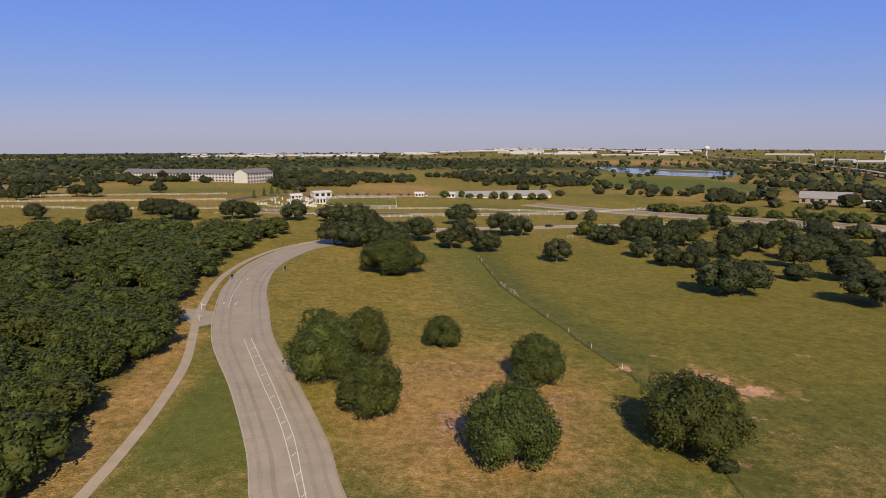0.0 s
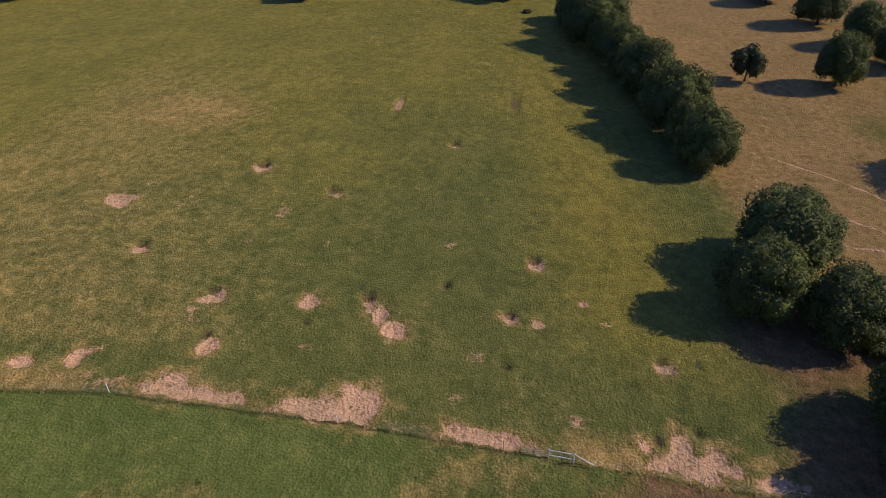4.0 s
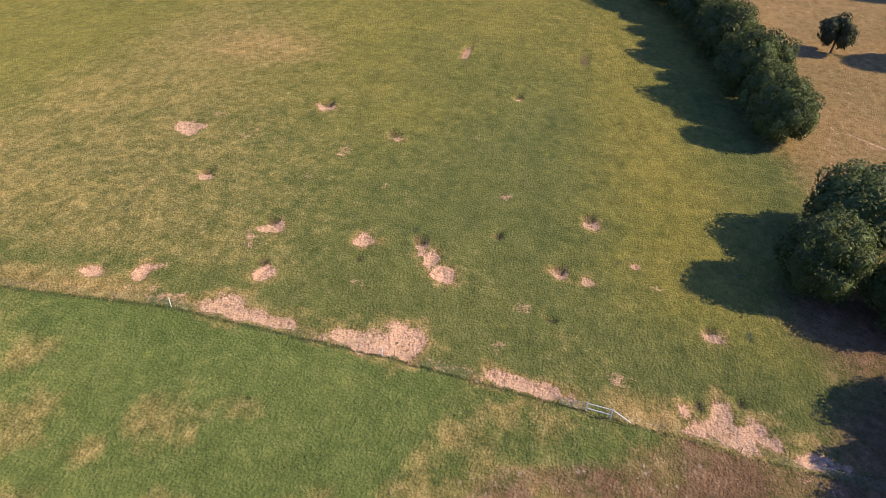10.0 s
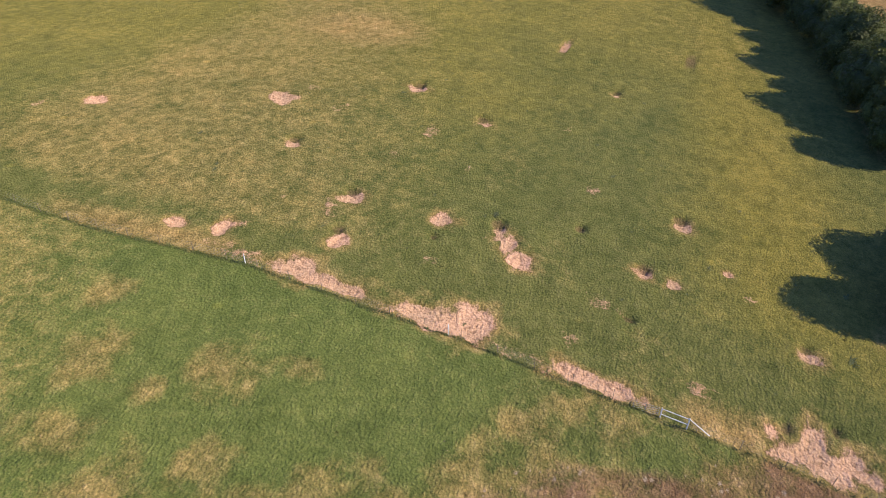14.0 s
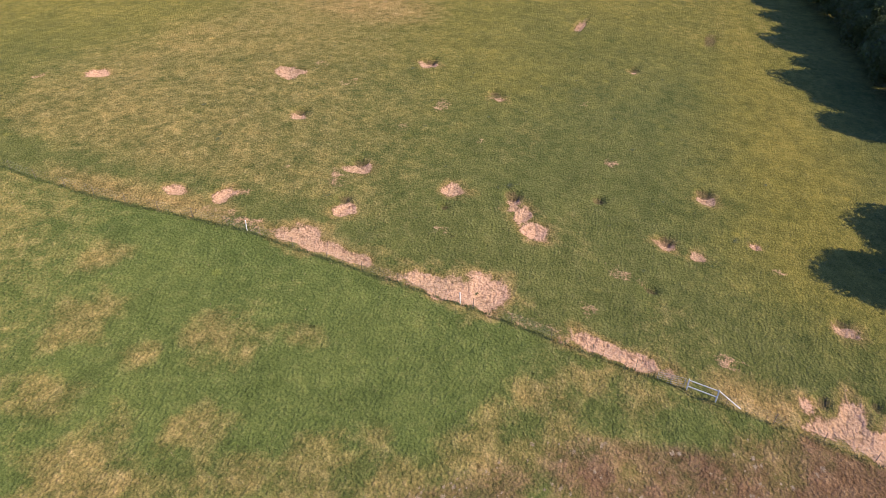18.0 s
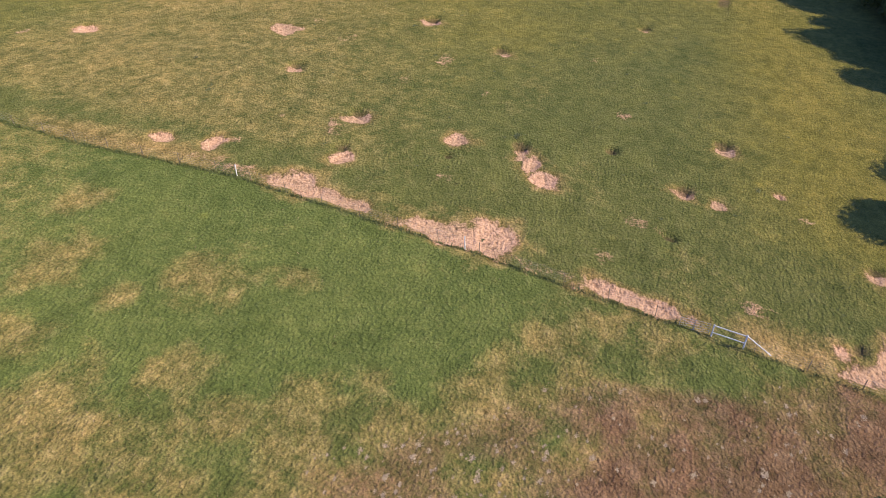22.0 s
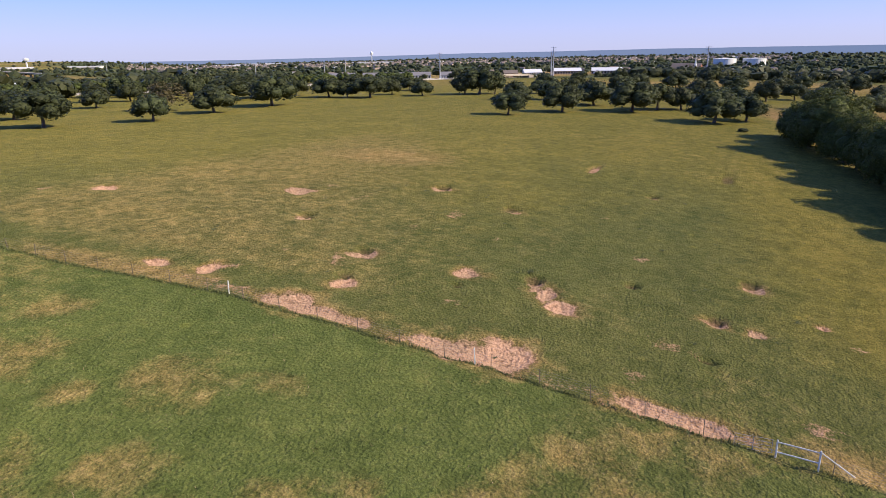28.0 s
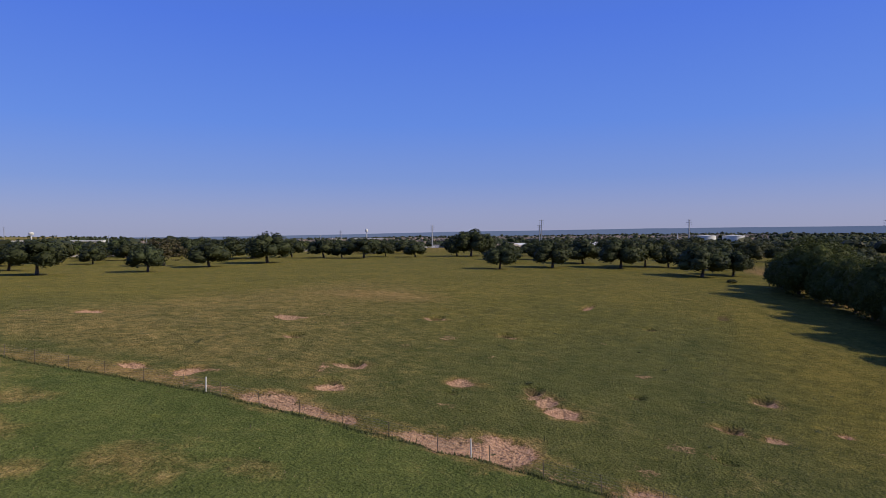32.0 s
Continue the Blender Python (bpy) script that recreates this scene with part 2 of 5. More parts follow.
    height = calc(n, l, "ADD", calc(n, l, "ADD", height, calc(n, l, "MULTIPLY", tuft, 0.6)), calc(n, l, "MULTIPLY", calc(n, l, "MULTIPLY", hoof, bare), 0.9))
    bump(n, l, b, height, 1.0, 0.26)
    return m


PASTURE = ground_material()
CONCRETE = plain("road_concrete", (0.330, 0.278, 0.208), 0.85, 0, 0.16, 0.5, 0.01)
PATHWAY = plain("path_concrete", (0.38, 0.310, 0.225), 0.9, 0, 0.2, 0.6, 0.01)
KERB = plain("kerb_concrete", (0.432, 0.368, 0.288), 0.85, 0, 0.12, 1)
PAINT = plain("road_paint", (0.600, 0.592, 0.544), 0.6, 0, 0.12, 2)
GALV = plain("galvanised_pipe", (0.576, 0.568, 0.544), 0.5, 0.0, 0.08, 4)
WHITE = plain("white_paint", (0.624, 0.616, 0.584), 0.6, 0, 0.08, 2)
POST = plain("weathered_post", (0.160, 0.128, 0.096), 0.9, 0, 0.3, 4)
WIRE = plain("fence_wire", (0.240, 0.224, 0.208), 0.5, 0.6, 0.1, 4)
ROOF_G = plain("weathered_metal_roof", (0.320, 0.304, 0.288), 0.6, 0.1, 0.12, 0.4)
ROOF_W = plain("pale_metal_roof", (0.592, 0.592, 0.600), 0.5, 0.1, 0.08, 0.4)
ROOF_D = plain("grey_shingle_roof", (0.176, 0.168, 0.176), 0.85, 0, 0.2, 0.6)
ROOF_B = plain("brown_shingle_roof", (0.152, 0.124, 0.108), 0.85, 0, 0.25, 0.6)
WALL_W = plain("white_wall", (0.576, 0.560, 0.528), 0.8, 0, 0.08, 0.4)
WALL_T = plain("tan_stone_wall", (0.336, 0.264, 0.200), 0.85, 0, 0.15, 0.5)
BRICK = plain("red_brick_wall", (0.240, 0.104, 0.072), 0.85, 0, 0.2, 0.6)
GLASS = plain("dark_window", (0.024, 0.028, 0.036), 0.1, 0, 0.1, 1)
STEEL = plain("pole_steel", (0.360, 0.360, 0.368), 0.5, 0.3, 0.1, 1)
ASPHALT = plain("asphalt", (0.072, 0.072, 0.076), 0.9, 0, 0.2, 0.4)
GRAVEL = plain("gravel_lot", (0.320, 0.272, 0.216), 0.95, 0, 0.15, 0.3)


# ---- shared builders ----
def mesh(name, verts, faces, mat, smooth=False):
    me = bpy.data.meshes.new(name)
    me.from_pydata(np.asarray(verts, float).tolist(), [], faces.tolist() if isinstance(faces, np.ndarray) else faces)
    me.materials.append(mat)
    if smooth:
        me.polygons.foreach_set("use_smooth", np.ones(len(me.polygons), bool))
    me.update()
    return me


def part(name, bm, mat, parent=None, label="", smooth=False):
    me = bm
    if isinstance(bm, bmesh.types.BMesh):
        me = bpy.data.meshes.new(name)
        bm.to_mesh(me), bm.free()
        me.materials.append(mat)
    ob = new(name, me)
    ob.parent = parent
    return tagged(ob, label)


def thing(name, at, label, category, group="", kind="", turn=0.0):
    ob = new(name)
    ob.matrix_basis = pose(*at, 0, 0, turn)
    return tagged(ob, label, category, group, kind)


def bm_box(bm, lo, hi, bevel=0.0, m=None):
    made = bmesh.ops.create_cube(bm, size=1.0)["verts"]
    size, mid = Vector(hi) - Vector(lo), (Vector(hi) + Vector(lo)) / 2
    for v in made:
        v.co = Vector((v.co.x * size.x, v.co.y * size.y, v.co.z * size.z)) + mid
    if bevel:
        edges = list({e for v in made for e in v.link_edges})
        made = list({v for f in bmesh.ops.bevel(bm, geom=edges, offset=bevel, segments=1, affect="EDGES")["faces"] for v in f.verts} | {v for v in made if v.is_valid})
    if m is not None:
        bmesh.ops.transform(bm, matrix=m, verts=made)
    return made


def box(lo, hi, bevel=0.0):
    bm = bmesh.new()
    bm_box(bm, lo, hi, bevel)
    return bm


def bm_tube(bm, points, radii, sides=6):
    """A tapered tube along the points, closed at both ends."""
    rings = []
    for k, p in enumerate(points):
        p = Vector(p)
        d = (Vector(points[min(k + 1, len(points) - 1)]) - Vector(points[max(k - 1, 0)])).normalized()
        a = d.orthogonal().normalized()
        b = d.cross(a)
        r = radii[k] if hasattr(radii, "__len__") else radii
        rings.append([bm.verts.new(p + (a * math.cos(t) + b * math.sin(t)) * r) for t in (2 * math.pi * i / sides for i in range(sides))])
    for r0, r1 in zip(rings, rings[1:]):
        a0, best = r0[0].co, min(range(sides), key=lambda i: (r1[i].co - r0[0].co).length)
        r1 = r1[best:] + r1[:best]
        for i in range(sides):
            bm.faces.new((r0[i], r0[(i + 1) % sides], r1[(i + 1) % sides], r1[i]))
        rings[rings.index(r0) + 1][:] = r1
    bm.faces.new(rings[0][::-1]), bm.faces.new(rings[-1])
    return bm


def tube(points, radii, sides=6):
    return bm_tube(bmesh.new(), points, radii, sides)


# ---- the ground ----
def lattice(ix, iy, seed):
    h = np.sin(ix * 127.1 + iy * 311.7 + seed * 74.7) * 43758.5453
    return h - np.floor(h)


def value_noise(x, y, seed=0):
    ix, iy = np.floor(x), np.floor(y)
    fx, fy = x - ix, y - iy
    fx, fy = fx * fx * (3 - 2 * fx), fy * fy * (3 - 2 * fy)
    a, b, c, d = lattice(ix, iy, seed), lattice(ix + 1, iy, seed), lattice(ix, iy + 1, seed), lattice(ix + 1, iy + 1, seed)
    return a + (b - a) * fx + (c - a) * fy + (a - b - c + d) * fx * fy


def fbm(x, y, seed=0, octaves=4):
    return sum(value_noise(x * 2**k, y * 2**k, seed + k) / 2 ** (k + 1) for k in range(octaves))


def step(a, b, x):
    t = np.clip((x - a) / (b - a), 0, 1)
    return t * t * (3 - 2 * t)


def base_height(x, y):
    x, y = np.asarray(x, float), np.asarray(y, float)
    u, v = np.tanh((x - 60) / 120), np.tanh((y - 20) / 70)
    z = 0.02 - 0.57 * u + 7.57 * v + 2.66 * u * u - 5.02 * u * v - 0.33 * v * v
    r, az = np.hypot(x, y), np.arctan2(y, x)
    bearing = np.pi / 2 - az
    ridge = -9 + 9 * np.exp(-((bearing - 1.65) / 0.55) ** 2) + 2 * np.sin(az * 5) + 1.5 * np.sin(az * 13 + 1)
    z = 4.3 + (z - 4.3) * (1 - 0.8 * step(450, 1300, r))
    z = z - 17 * step(480, 1050, r) * step(0.35, 0.8, bearing)      # the country falls away to the east
    rise = 27 * step(2200, 4600, r) * step(-0.06, 0.12, bearing) * step(0.80, 0.62, bearing)      # the land climbs slowly towards the warehouses
    return z + ridge * step(1400, 4700, r) ** 1.2 + rise


def at(x, y, dz=0.0):
    return (x, y, float(base_height(x, y)) + dz)


PATHLINE = [(-46, 40), (-45.3, 60), (-45, 76), (-45, 86), (-46, 101), (-49, 120), (-57.5, 149), (-63.5, 175), (-67, 200), (-66.5, 229), (-60, 257), (-45, 285)]

# bare patches of soil: x, y, half width, half length
PATCH_FIELD = [(82, 65, 2.2, 2.6), (97.2, 47.3, 1.6, 2.1), (90.8, 32.4, .9, 1.6), (131.4, 29.4, .9, 1.0), (129.6, 38.5, 1.0, 1.0), (113.3, 15.1, 1, 1),
               (77.3, -.8, 1.2, 1.2), (65, 2.5, 1.2, 1.3), (64.7, -1.3, 1.1, 1.1), (59.4, -16.4, 1.3, 1.3), (62.8, 20.4, 1.7, .8), (59.4, 16.6, 1.7, 1.7), (62.0, 19.0, 2.1, 1.0), (64.2, 20.8, 1.2, .8), 
               (62.6, 27.7, 1.6, 1.3), (61, 40.4, 1.6, 1.5), (69.5, 54.7, 1.3, 1.2), (69.7, -7.2, .5, .6), (52.3, 37.4, 1.6, 1.3)]
PATCH_FENCE = [(45.7, -17.6, 2.3, 5.6), (47.9, -16.6, 2.2, 1.7), (46.6, 18.9, 2.9, 3.3), (45.2, 22.5, 1.6, 4.0), (45.2, 38.2, 1.9, 2.3), (44.7, 34.2, 1.0, 6.2),
               (45.0, 3.7, 1.3, 4.6), (45.6, 55.5, 1.2, 1.6), (46.9, 50.1, 1.9, 1.2), (50.9, 121.5, 6.5, 5.4), (58, 118, 4.5, 2.8), (35.7, 126.8, 2.2, 1.6), (66.3, 89.7, 2.0, 1.6), (44.5, -26, 1.2, 3)]
PATCH_FAINT = [(58.0, 7.2, .6, 1.2), (56.6, 3.8, .5, 1.3), (57.3, 5.5, .5, 1.0), (48.9, 48.6, 1.6, 1.0), (58.6, 41.6, 1.2, 1.6), (56.6, 40.6, 1.4, 1.2), (73.9, 40.4, 2, 1.8), (83.5, 38.6, 3, 1.6), (84.2, 54.7, 2.4, 1.4), (61.5, 22.2, 1.0, 1), (56.8, 47.8, .9, .8), (57, 5.4, 1.3, 2.2), (45, 12, 1.5, 6), (44.8, 28, 1.4, 5),
               (80.2, 139.7, 3, 1.8), (67.9, 122.6, 1.8, 1.3), (53.8, 99.8, 3, 3), (42.6, 89.6, 4.5, 2.5), (64.9, 113.7, 2, 1.2), (44.5, 46, 1.5, 8), (41.5, -25, 1.2, 1.8), (-5, 122, 5, 4), (3, 126, 5, 3),
               (55.3, 98.4, 2.4, 1.2), (43.9, 93.9, 2.0, 3.0), (61.3, 95.7, 3.0, 1.0), (53.2, 105.3, 2.0, 1.2), (44.3, 135.2, 1.4, 1.2), (38.2, 117, 1.2, 1.4), (72, 104, 2.4, 1.0), (88, 62, 2, 1.4), (76, 30, 1.4, 1.2), (96, 20, 1.6, 1.2), (66, -10, 1.3, 1.0), (80, 12, 1.2, 1.0), (54, 26, 1.4, 1.0), (50, 8, 1.6, 1.4), (49, -6, 1.4, 2.2)]


# hollows dug at the upper edge of the wallows, the bank's shadow painted dark
PITS = [(56.0, 2.6, .5, .6), (137.9, 4.6, .8, 1.0), (65.5, 21.3, .9, .7), (62.6, 41.2, .9, .8), (54.0, 38.4, .8, .7), (66.0, 2.5, .9, .8), (70.1, 11.5, .7, .6), (58.9, 27.6, .6, .6), (98.8, 47.6, .8, 1.0), (79, -.4, .8, .8), (60.6, -16.2, .8, .8), (114.6, 15.3, .8, .8), (92, 33, .8, .9), (132.6, 29.6, .9, .9), (71, 55.2, .8, .8), (48.2, -14.2, 1.0, .7), (50, -18.6, .8, .6)]


def blot(x, y, patches, grow=1.0):
    """How far each place lies within the patches: 1 in the middle, 0 well outside, with uneven edges."""
    wob = 0.62 * (fbm(x * 0.55, y * 0.55, 11, 4) - 0.46)
    out = np.zeros_like(x)
    for px, py, rx, ry in patches:
        near = (np.abs(x - px) < rx * 2.4 * grow) & (np.abs(y - py) < ry * 2.4 * grow)
        d = np.hypot((x[near] - px) / rx, (y[near] - py) / ry) / grow + wob[near] * 2.6
        out[near] = np.maximum(out[near], 1 - step(0.35, 1.45, d))
    return out


FENCE_X, FENCE_Y = [42.0, 42.6, 43.0, 43.4, 43.7, 44.0, 43.4, 43.0, 40.3, 39.6, 39.9, 38.5, 36.1, 32.0, 28.8, 20.4, 17.3, 12.8], [-120, -50, -28, -12, -3, 19, 29, 44, 60, 70, 84, 113, 124, 138, 152, 184, 199, 249]


def fence_x(y):
    return np.interp(y, FENCE_Y, FENCE_X)


# worn cattle trails over the dry pasture
TRAILS = [[(77.4, -50.8), (82.1, -58.3), (83.8, -63.6), (84.9, -68.3)], [(75.6, -50.2), (77.7, -55.4), (81.1, -62.3), (83.4, -69.4)], [(74.6, -53.1), (77.9, -59.8), (78.3, -66.6)], [(73, -55), (74.5, -59.6), (77.7, -64.3)],
          [(98.6, -51.3), (92.6, -58.6), (87.2, -60.8), (85.6, -66.4)], [(107.9, -58), (101.3, -62.4), (93.1, -66.5)], [(90.8, -47.5), (89.5, -57.2), (88, -65.8), (85.3, -69.8)], [(89.1, -58.9), (89.6, -66.6), (87.9, -71.9)], [(119.4, -44), (114, -51.7), (107.9, -58)]]
# faint wheel tracks
TRACKS = [[(155.5, -52.3), (130, -46.2), (107.9, -38.9)], [(155.6, -50.7), (130, -44.6), (107.9, -37.4)]]


def trails(x, y):
    out = np.zeros_like(x)
    near = (x > 60) & (x < 160) & (y > -78) & (y < -32)
    px, py = x[near] + 0.8 * (fbm(x[near] * 0.25, y[near] * 0.25, 71, 3) - 0.45), y[near] + 0.8 * (fbm(x[near] * 0.25, y[near] * 0.25, 75, 3) - 0.45)
    for lines_, strength, wide in ((TRAILS, 1.0, 0.62), (TRACKS, 0.55, 0.5)):
        best = np.full(px.shape, 1e9)
        for line in lines_:
            for (ax, ay), (bx, by) in zip(line, line[1:]):
                t = np.clip(((px - ax) * (bx - ax) + (py - ay) * (by - ay)) / ((bx - ax) ** 2 + (by - ay) ** 2), 0, 1)
                best = np.minimum(best, np.hypot(px - ax - t * (bx - ax), py - ay - t * (by - ay)))
        out[near] = np.maximum(out[near], strength * (1 - step(0.10, wide, best)))
    return out


# far fields: x, y, half sizes
TAN_FIELDS = [(-45, 630, 55, 75), (560, 1900, 260, 380), (-200, 292, 26, 12), (820, 1500, 130, 420), (-235, 470, 110, 22), (760, 470, 110, 90), (660, 620, 90, 70), (1150, 330, 160, 100)]
GREEN_FIELDS = [(290, 830, 110, 190), (-54, 456, 26, 42), (-230, 560, 120, 45), (40, 470, 60, 26), (150, 620, 60, 40)]


# dry and green patches of the ungrazed strip: x, y, half sizes
DRY_NEAR = [(29, 36, 3.2, 3.6), (25, 48, 4.5, 3.2), (20.3, 31.5, 3, 3), (26.2, 19.4, 2, 1.8), (14.7, 36.5, 4, 3.5), (12.5, 29, 4, 3.4), (21.5, 22, 4.2, 3.2), (19, 26, 3, 2), (33, 30, 1.6, 2.2), (17, 44, 3, 4), (32, 53, 3, 2.4), (37, 8.5, 1.8, 1.6), (24, 40, 1.8, 1.6)]
GREEN_NEAR = [(37.8, -3.6, 3.2, 2.8), (42.6, -8.0, 1.4, 2.4), (10, 30.5, 2.2, 2.2), (28.5, 6.5, 2.0, 1.2), (24.5, 9.8, 1.5, 1.4), (22.5, 5.0, 1.2, 1.5), (33, 3.6, 1.6, 1.4)]
RED_NEAR = [(26.5, 2.2, 2.6, 2.4), (29.4, -1.2, 2.6, 2.6), (33, -6.5, 4.0, 3.6), (24.5, 0.5, 2, 2), (31.5, 2.5, 1.6, 1.6), (39.5, -15, 3.5, 5)]


def masks(x, y):
    wide = fbm(x * 0.03, y * 0.03, 3, 4)
    side = x - fence_x(y)                              # positive in the pasture
    soil = np.maximum(blot(x, y, PATCH_FIELD), blot(x, y, PATCH_FENCE))
    halo = np.maximum(0.6 * blot(x, y, PATCH_FIELD, 1.5), 0.75 * blot(x, y, PATCH_FENCE, 1.5))
    soil = np.maximum(soil, 0.38 * blot(x, y, PATCH_FAINT, 1.1))
    soil = np.maximum(soil, (x < fence_x(y)) * 0.60 * np.exp(-(((x - 8) / 17) ** 2 + ((y - 106) / 22) ** 2) ** 2) * step(0.36, 0.56, fbm(x * 0.2, y * 0.2, 37, 4)))
    soil = np.maximum(soil, 0.8 * trails(x, y))
    # the ungrazed strip on the near side of the fence
    near = 1 - step(-0.4, 0.2, side)
    ragged = 5 * (fbm(x * 0.22, y * 0.22, 17, 4) - 0.46)
    deep = near * step(-1.6, 1.6, y - np.interp(x, [4, 12, 19, 22, 27.3, 34.3, 44], [44, 37, 29, 22.5, 15.5, 11.8, 12.8]) + ragged)      # rank green growth
    brown = near * step(2.0, -3.0, y - np.interp(x, [12, 20, 27, 32, 35, 37, 41, 44], [24, 18, 10.5, 7, 3, -4, -9, -10.5]) + ragged)      # dying weeds about the corner
    dry = near * blot(x, y, DRY_NEAR)
    lush = np.clip(0.95 * deep + 0.52 * near * (1 - deep) * (1 - brown) - 0.5 * dry, 0, 1) * step(95, 70, y)
    lush = np.maximum(lush, 0.60 * near * blot(x, y, GREEN_NEAR))
    brown_near = np.maximum(0.37 * dry, near * (1 - deep) * (1 - brown) * (0.14 + 0.32 * step(0.42, 0.58, fbm(x * 0.3, y * 0.3, 29, 4))) * step(75, 60, y)) + brown * (0.26 + 0.20 * step(0.40, 0.60, fbm(x * 0.25, y * 0.25, 31, 4)))
    brown_near = brown_near * (1 - 0.8 * blot(x, y, GREEN_NEAR))
    # the dry pasture past the row of oaks
    line = y + 37 - (x - 62) * 0.19
    brown_far = step(2, -8, line + 10 * (wide - 0.45)) * step(44, 52, x) * step(330, 250, x)
    red = np.exp(-(((x - 4) / 24) ** 2 + ((y - 103) / 30) ** 2) ** 2) * (side < 0) * step(-26, -14, x)
    verge_x = np.interp(y, [p[1] for p in PATHLINE], [p[0] for p in PATHLINE])
    verge = 0.60 * step(0.5, -0.5, x - verge_x) * step(-14, -8, x - verge_x) * step(200, 150, y) * step(50, 60, y)
    lawn = 0.72 * step(0.5, 1.5, x - verge_x) * step(-24, -30, x + 0.3 * (y - 110)) * step(50, 60, y) * step(170, 140, y)
    straw = np.clip(0.95 * np.maximum(brown_far, brown_near) + 0.88 * red + 1.3 * verge + 0.22 * (side < 0) * step(-2, -10, side) * step(95, 130, y) * step(290, 250, y) + 0.12 * step(0.58, 0.72, fbm(x * 0.08, y * 0.08, 21, 4)), 0, 1)
    straw = np.maximum(straw, 0.62 * step(0.34, 0.6, fbm(x * 0.12, y * 0.12, 19, 4)) * np.exp(-((side - 1.5) / 3.2) ** 2) * (side > 0) * 1.1 * step(80, 60, y) * step(-40, -20, y))
    straw = np.maximum(straw, halo)
    pale = step(14, 60, y - 0.42 * (x - 60) + 16 * (wide - 0.45)) * step(175, 130, x) * step(110, 85, y) * step(2, 12, side)
    straw = np.maximum(straw, 0.36 * pale + 0.30 * near * step(44, 66, y - 0.5 * (x - 30)) * step(90, 78, y))
    straw = np.maximum(straw, 0.60 * np.exp(-(((x - 120) / 13) ** 2 + ((y - 72) / 17) ** 2) ** 2))      # a golden rise in the pasture
    shade = np.exp(-(((x - 67) / 9) ** 2 + ((y + 34) / 9) ** 2) ** 2) + np.exp(-(((x - 47) / 11) ** 2 + ((y + 36) / 9) ** 2) ** 2)      # bare worn earth under the oaks
    rust = 0.08 * red + 0.85 * shade + 0.30 * brown_far + near * (0.55 * blot(x, y, RED_NEAR, 1.15) + 0.08 * brown + 0.50 * brown * step(0.32, 0.54, fbm(x * 0.22, y * 0.22, 27, 4)))
    lush = np.maximum(np.maximum(lush, lawn), 0.35 * pale)
    olive = 0.75 * step(55, 165, x + 0.7 * (y - 30) + 80 * (wide - 0.45)) * step(0, 20, side)
    olive = np.maximum(olive, 0.9 * np.exp(-((line - 20) / 12) ** 2) * step(50, 70, x) * step(240, 160, x))
    olive = np.maximum(olive, (0.70 + 0.25 * step(-16, -34, side)) * (side < 0) * step(75, 95, y))
    lush = np.maximum(lush, 0.55 * (side < 0) * step(-30, -12, side) * step(135, 160, y) * step(300, 270, y))
    olive = np.maximum(np.maximum(olive, 0.85 * step(230, 380, np.hypot(x, y))), 0.9 * (lawn > 0.1))
    straw = np.maximum(straw, 0.20 * step(230, 330, np.hypot(x, y)) * (x < 160))
    lime = np.exp(-(((x - 133) / 8) ** 2 + ((y + 70 - (x - 133) * 0.3) / 6) ** 2))
    straw, lush, olive = straw * (1 - lime), np.maximum(lush, 0.55 * lime), np.maximum(olive, 0.9 * lime)
    far = step(330, 480, np.hypot(x, y))
    for fx, fy, rx, ry in TAN_FIELDS:
        straw = np.maximum(straw, 0.85 * np.exp(-(((x - fx) / rx) ** 2 + ((y - fy) / ry) ** 2) ** 3))
    for fx, fy, rx, ry in GREEN_FIELDS:
        lush = np.maximum(lush, 0.8 * np.exp(-(((x - fx) / rx) ** 2 + ((y - fy) / ry) ** 2) ** 3))
    straw = np.maximum(straw, far * 0.6 * step(0.50, 0.62, fbm(x * 0.0045, y * 0.0045, 81, 4)))
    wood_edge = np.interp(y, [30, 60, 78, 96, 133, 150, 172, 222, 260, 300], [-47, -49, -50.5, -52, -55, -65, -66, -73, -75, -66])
    under = 0.85 * step(-3, -9, x - wood_edge) * step(-225, -215, x - wood_edge) * step(30, 40, y) * step(292, 275, y + (np.abs(x) - 66) * 0.18)      # dark leafy floor of the wood, its shade painted in
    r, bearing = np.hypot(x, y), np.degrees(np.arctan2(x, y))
    canopy_and_shade = step(0.34, 0.44, fbm(x * 0.0022, y * 0.0022, 91, 4) + 0.14 * (bearing > 38)) * np.where(bearing > 68, step(480, 640, r), step(1080, 1500, r)) * (1 - 0.65 * (np.abs(bearing - 8) < 27) * step(1800, 2300, r))
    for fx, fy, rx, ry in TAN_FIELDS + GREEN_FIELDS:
        canopy_and_shade = canopy_and_shade * (1 - np.exp(-(((x - fx) / rx) ** 2 + ((y - fy) / ry) ** 2) ** 3))
    return np.clip(soil, 0, 1), np.clip(lush, 0, 1), np.clip(straw, 0, 1), np.clip(olive, 0, 1), np.clip(rust, 0, 1), np.clip(np.maximum(canopy_and_shade, under), 0, 1), blot(x, y, PITS)


def relief(x, y):
    """Small unevenness of the grazed field near the fence, with hollows in the bare wallows."""
    fade = step(-40, -10, x) * step(220, 160, x) * step(-110, -80, y) * step(190, 150, y) * step(-14, -6, x)
    hollow = blot(x, y, PATCH_FIELD + PATCH_FENCE, 0.9)
    return fade * (0.36 * (fbm(x * 0.30, y * 0.30, 5, 4) - 0.47) - 0.38 * hollow - 0.55 * blot(x, y, PITS, 1.15) + 0.16 * (fbm(x * 1.2, y * 1.2, 7, 2) - 0.37) * hollow)


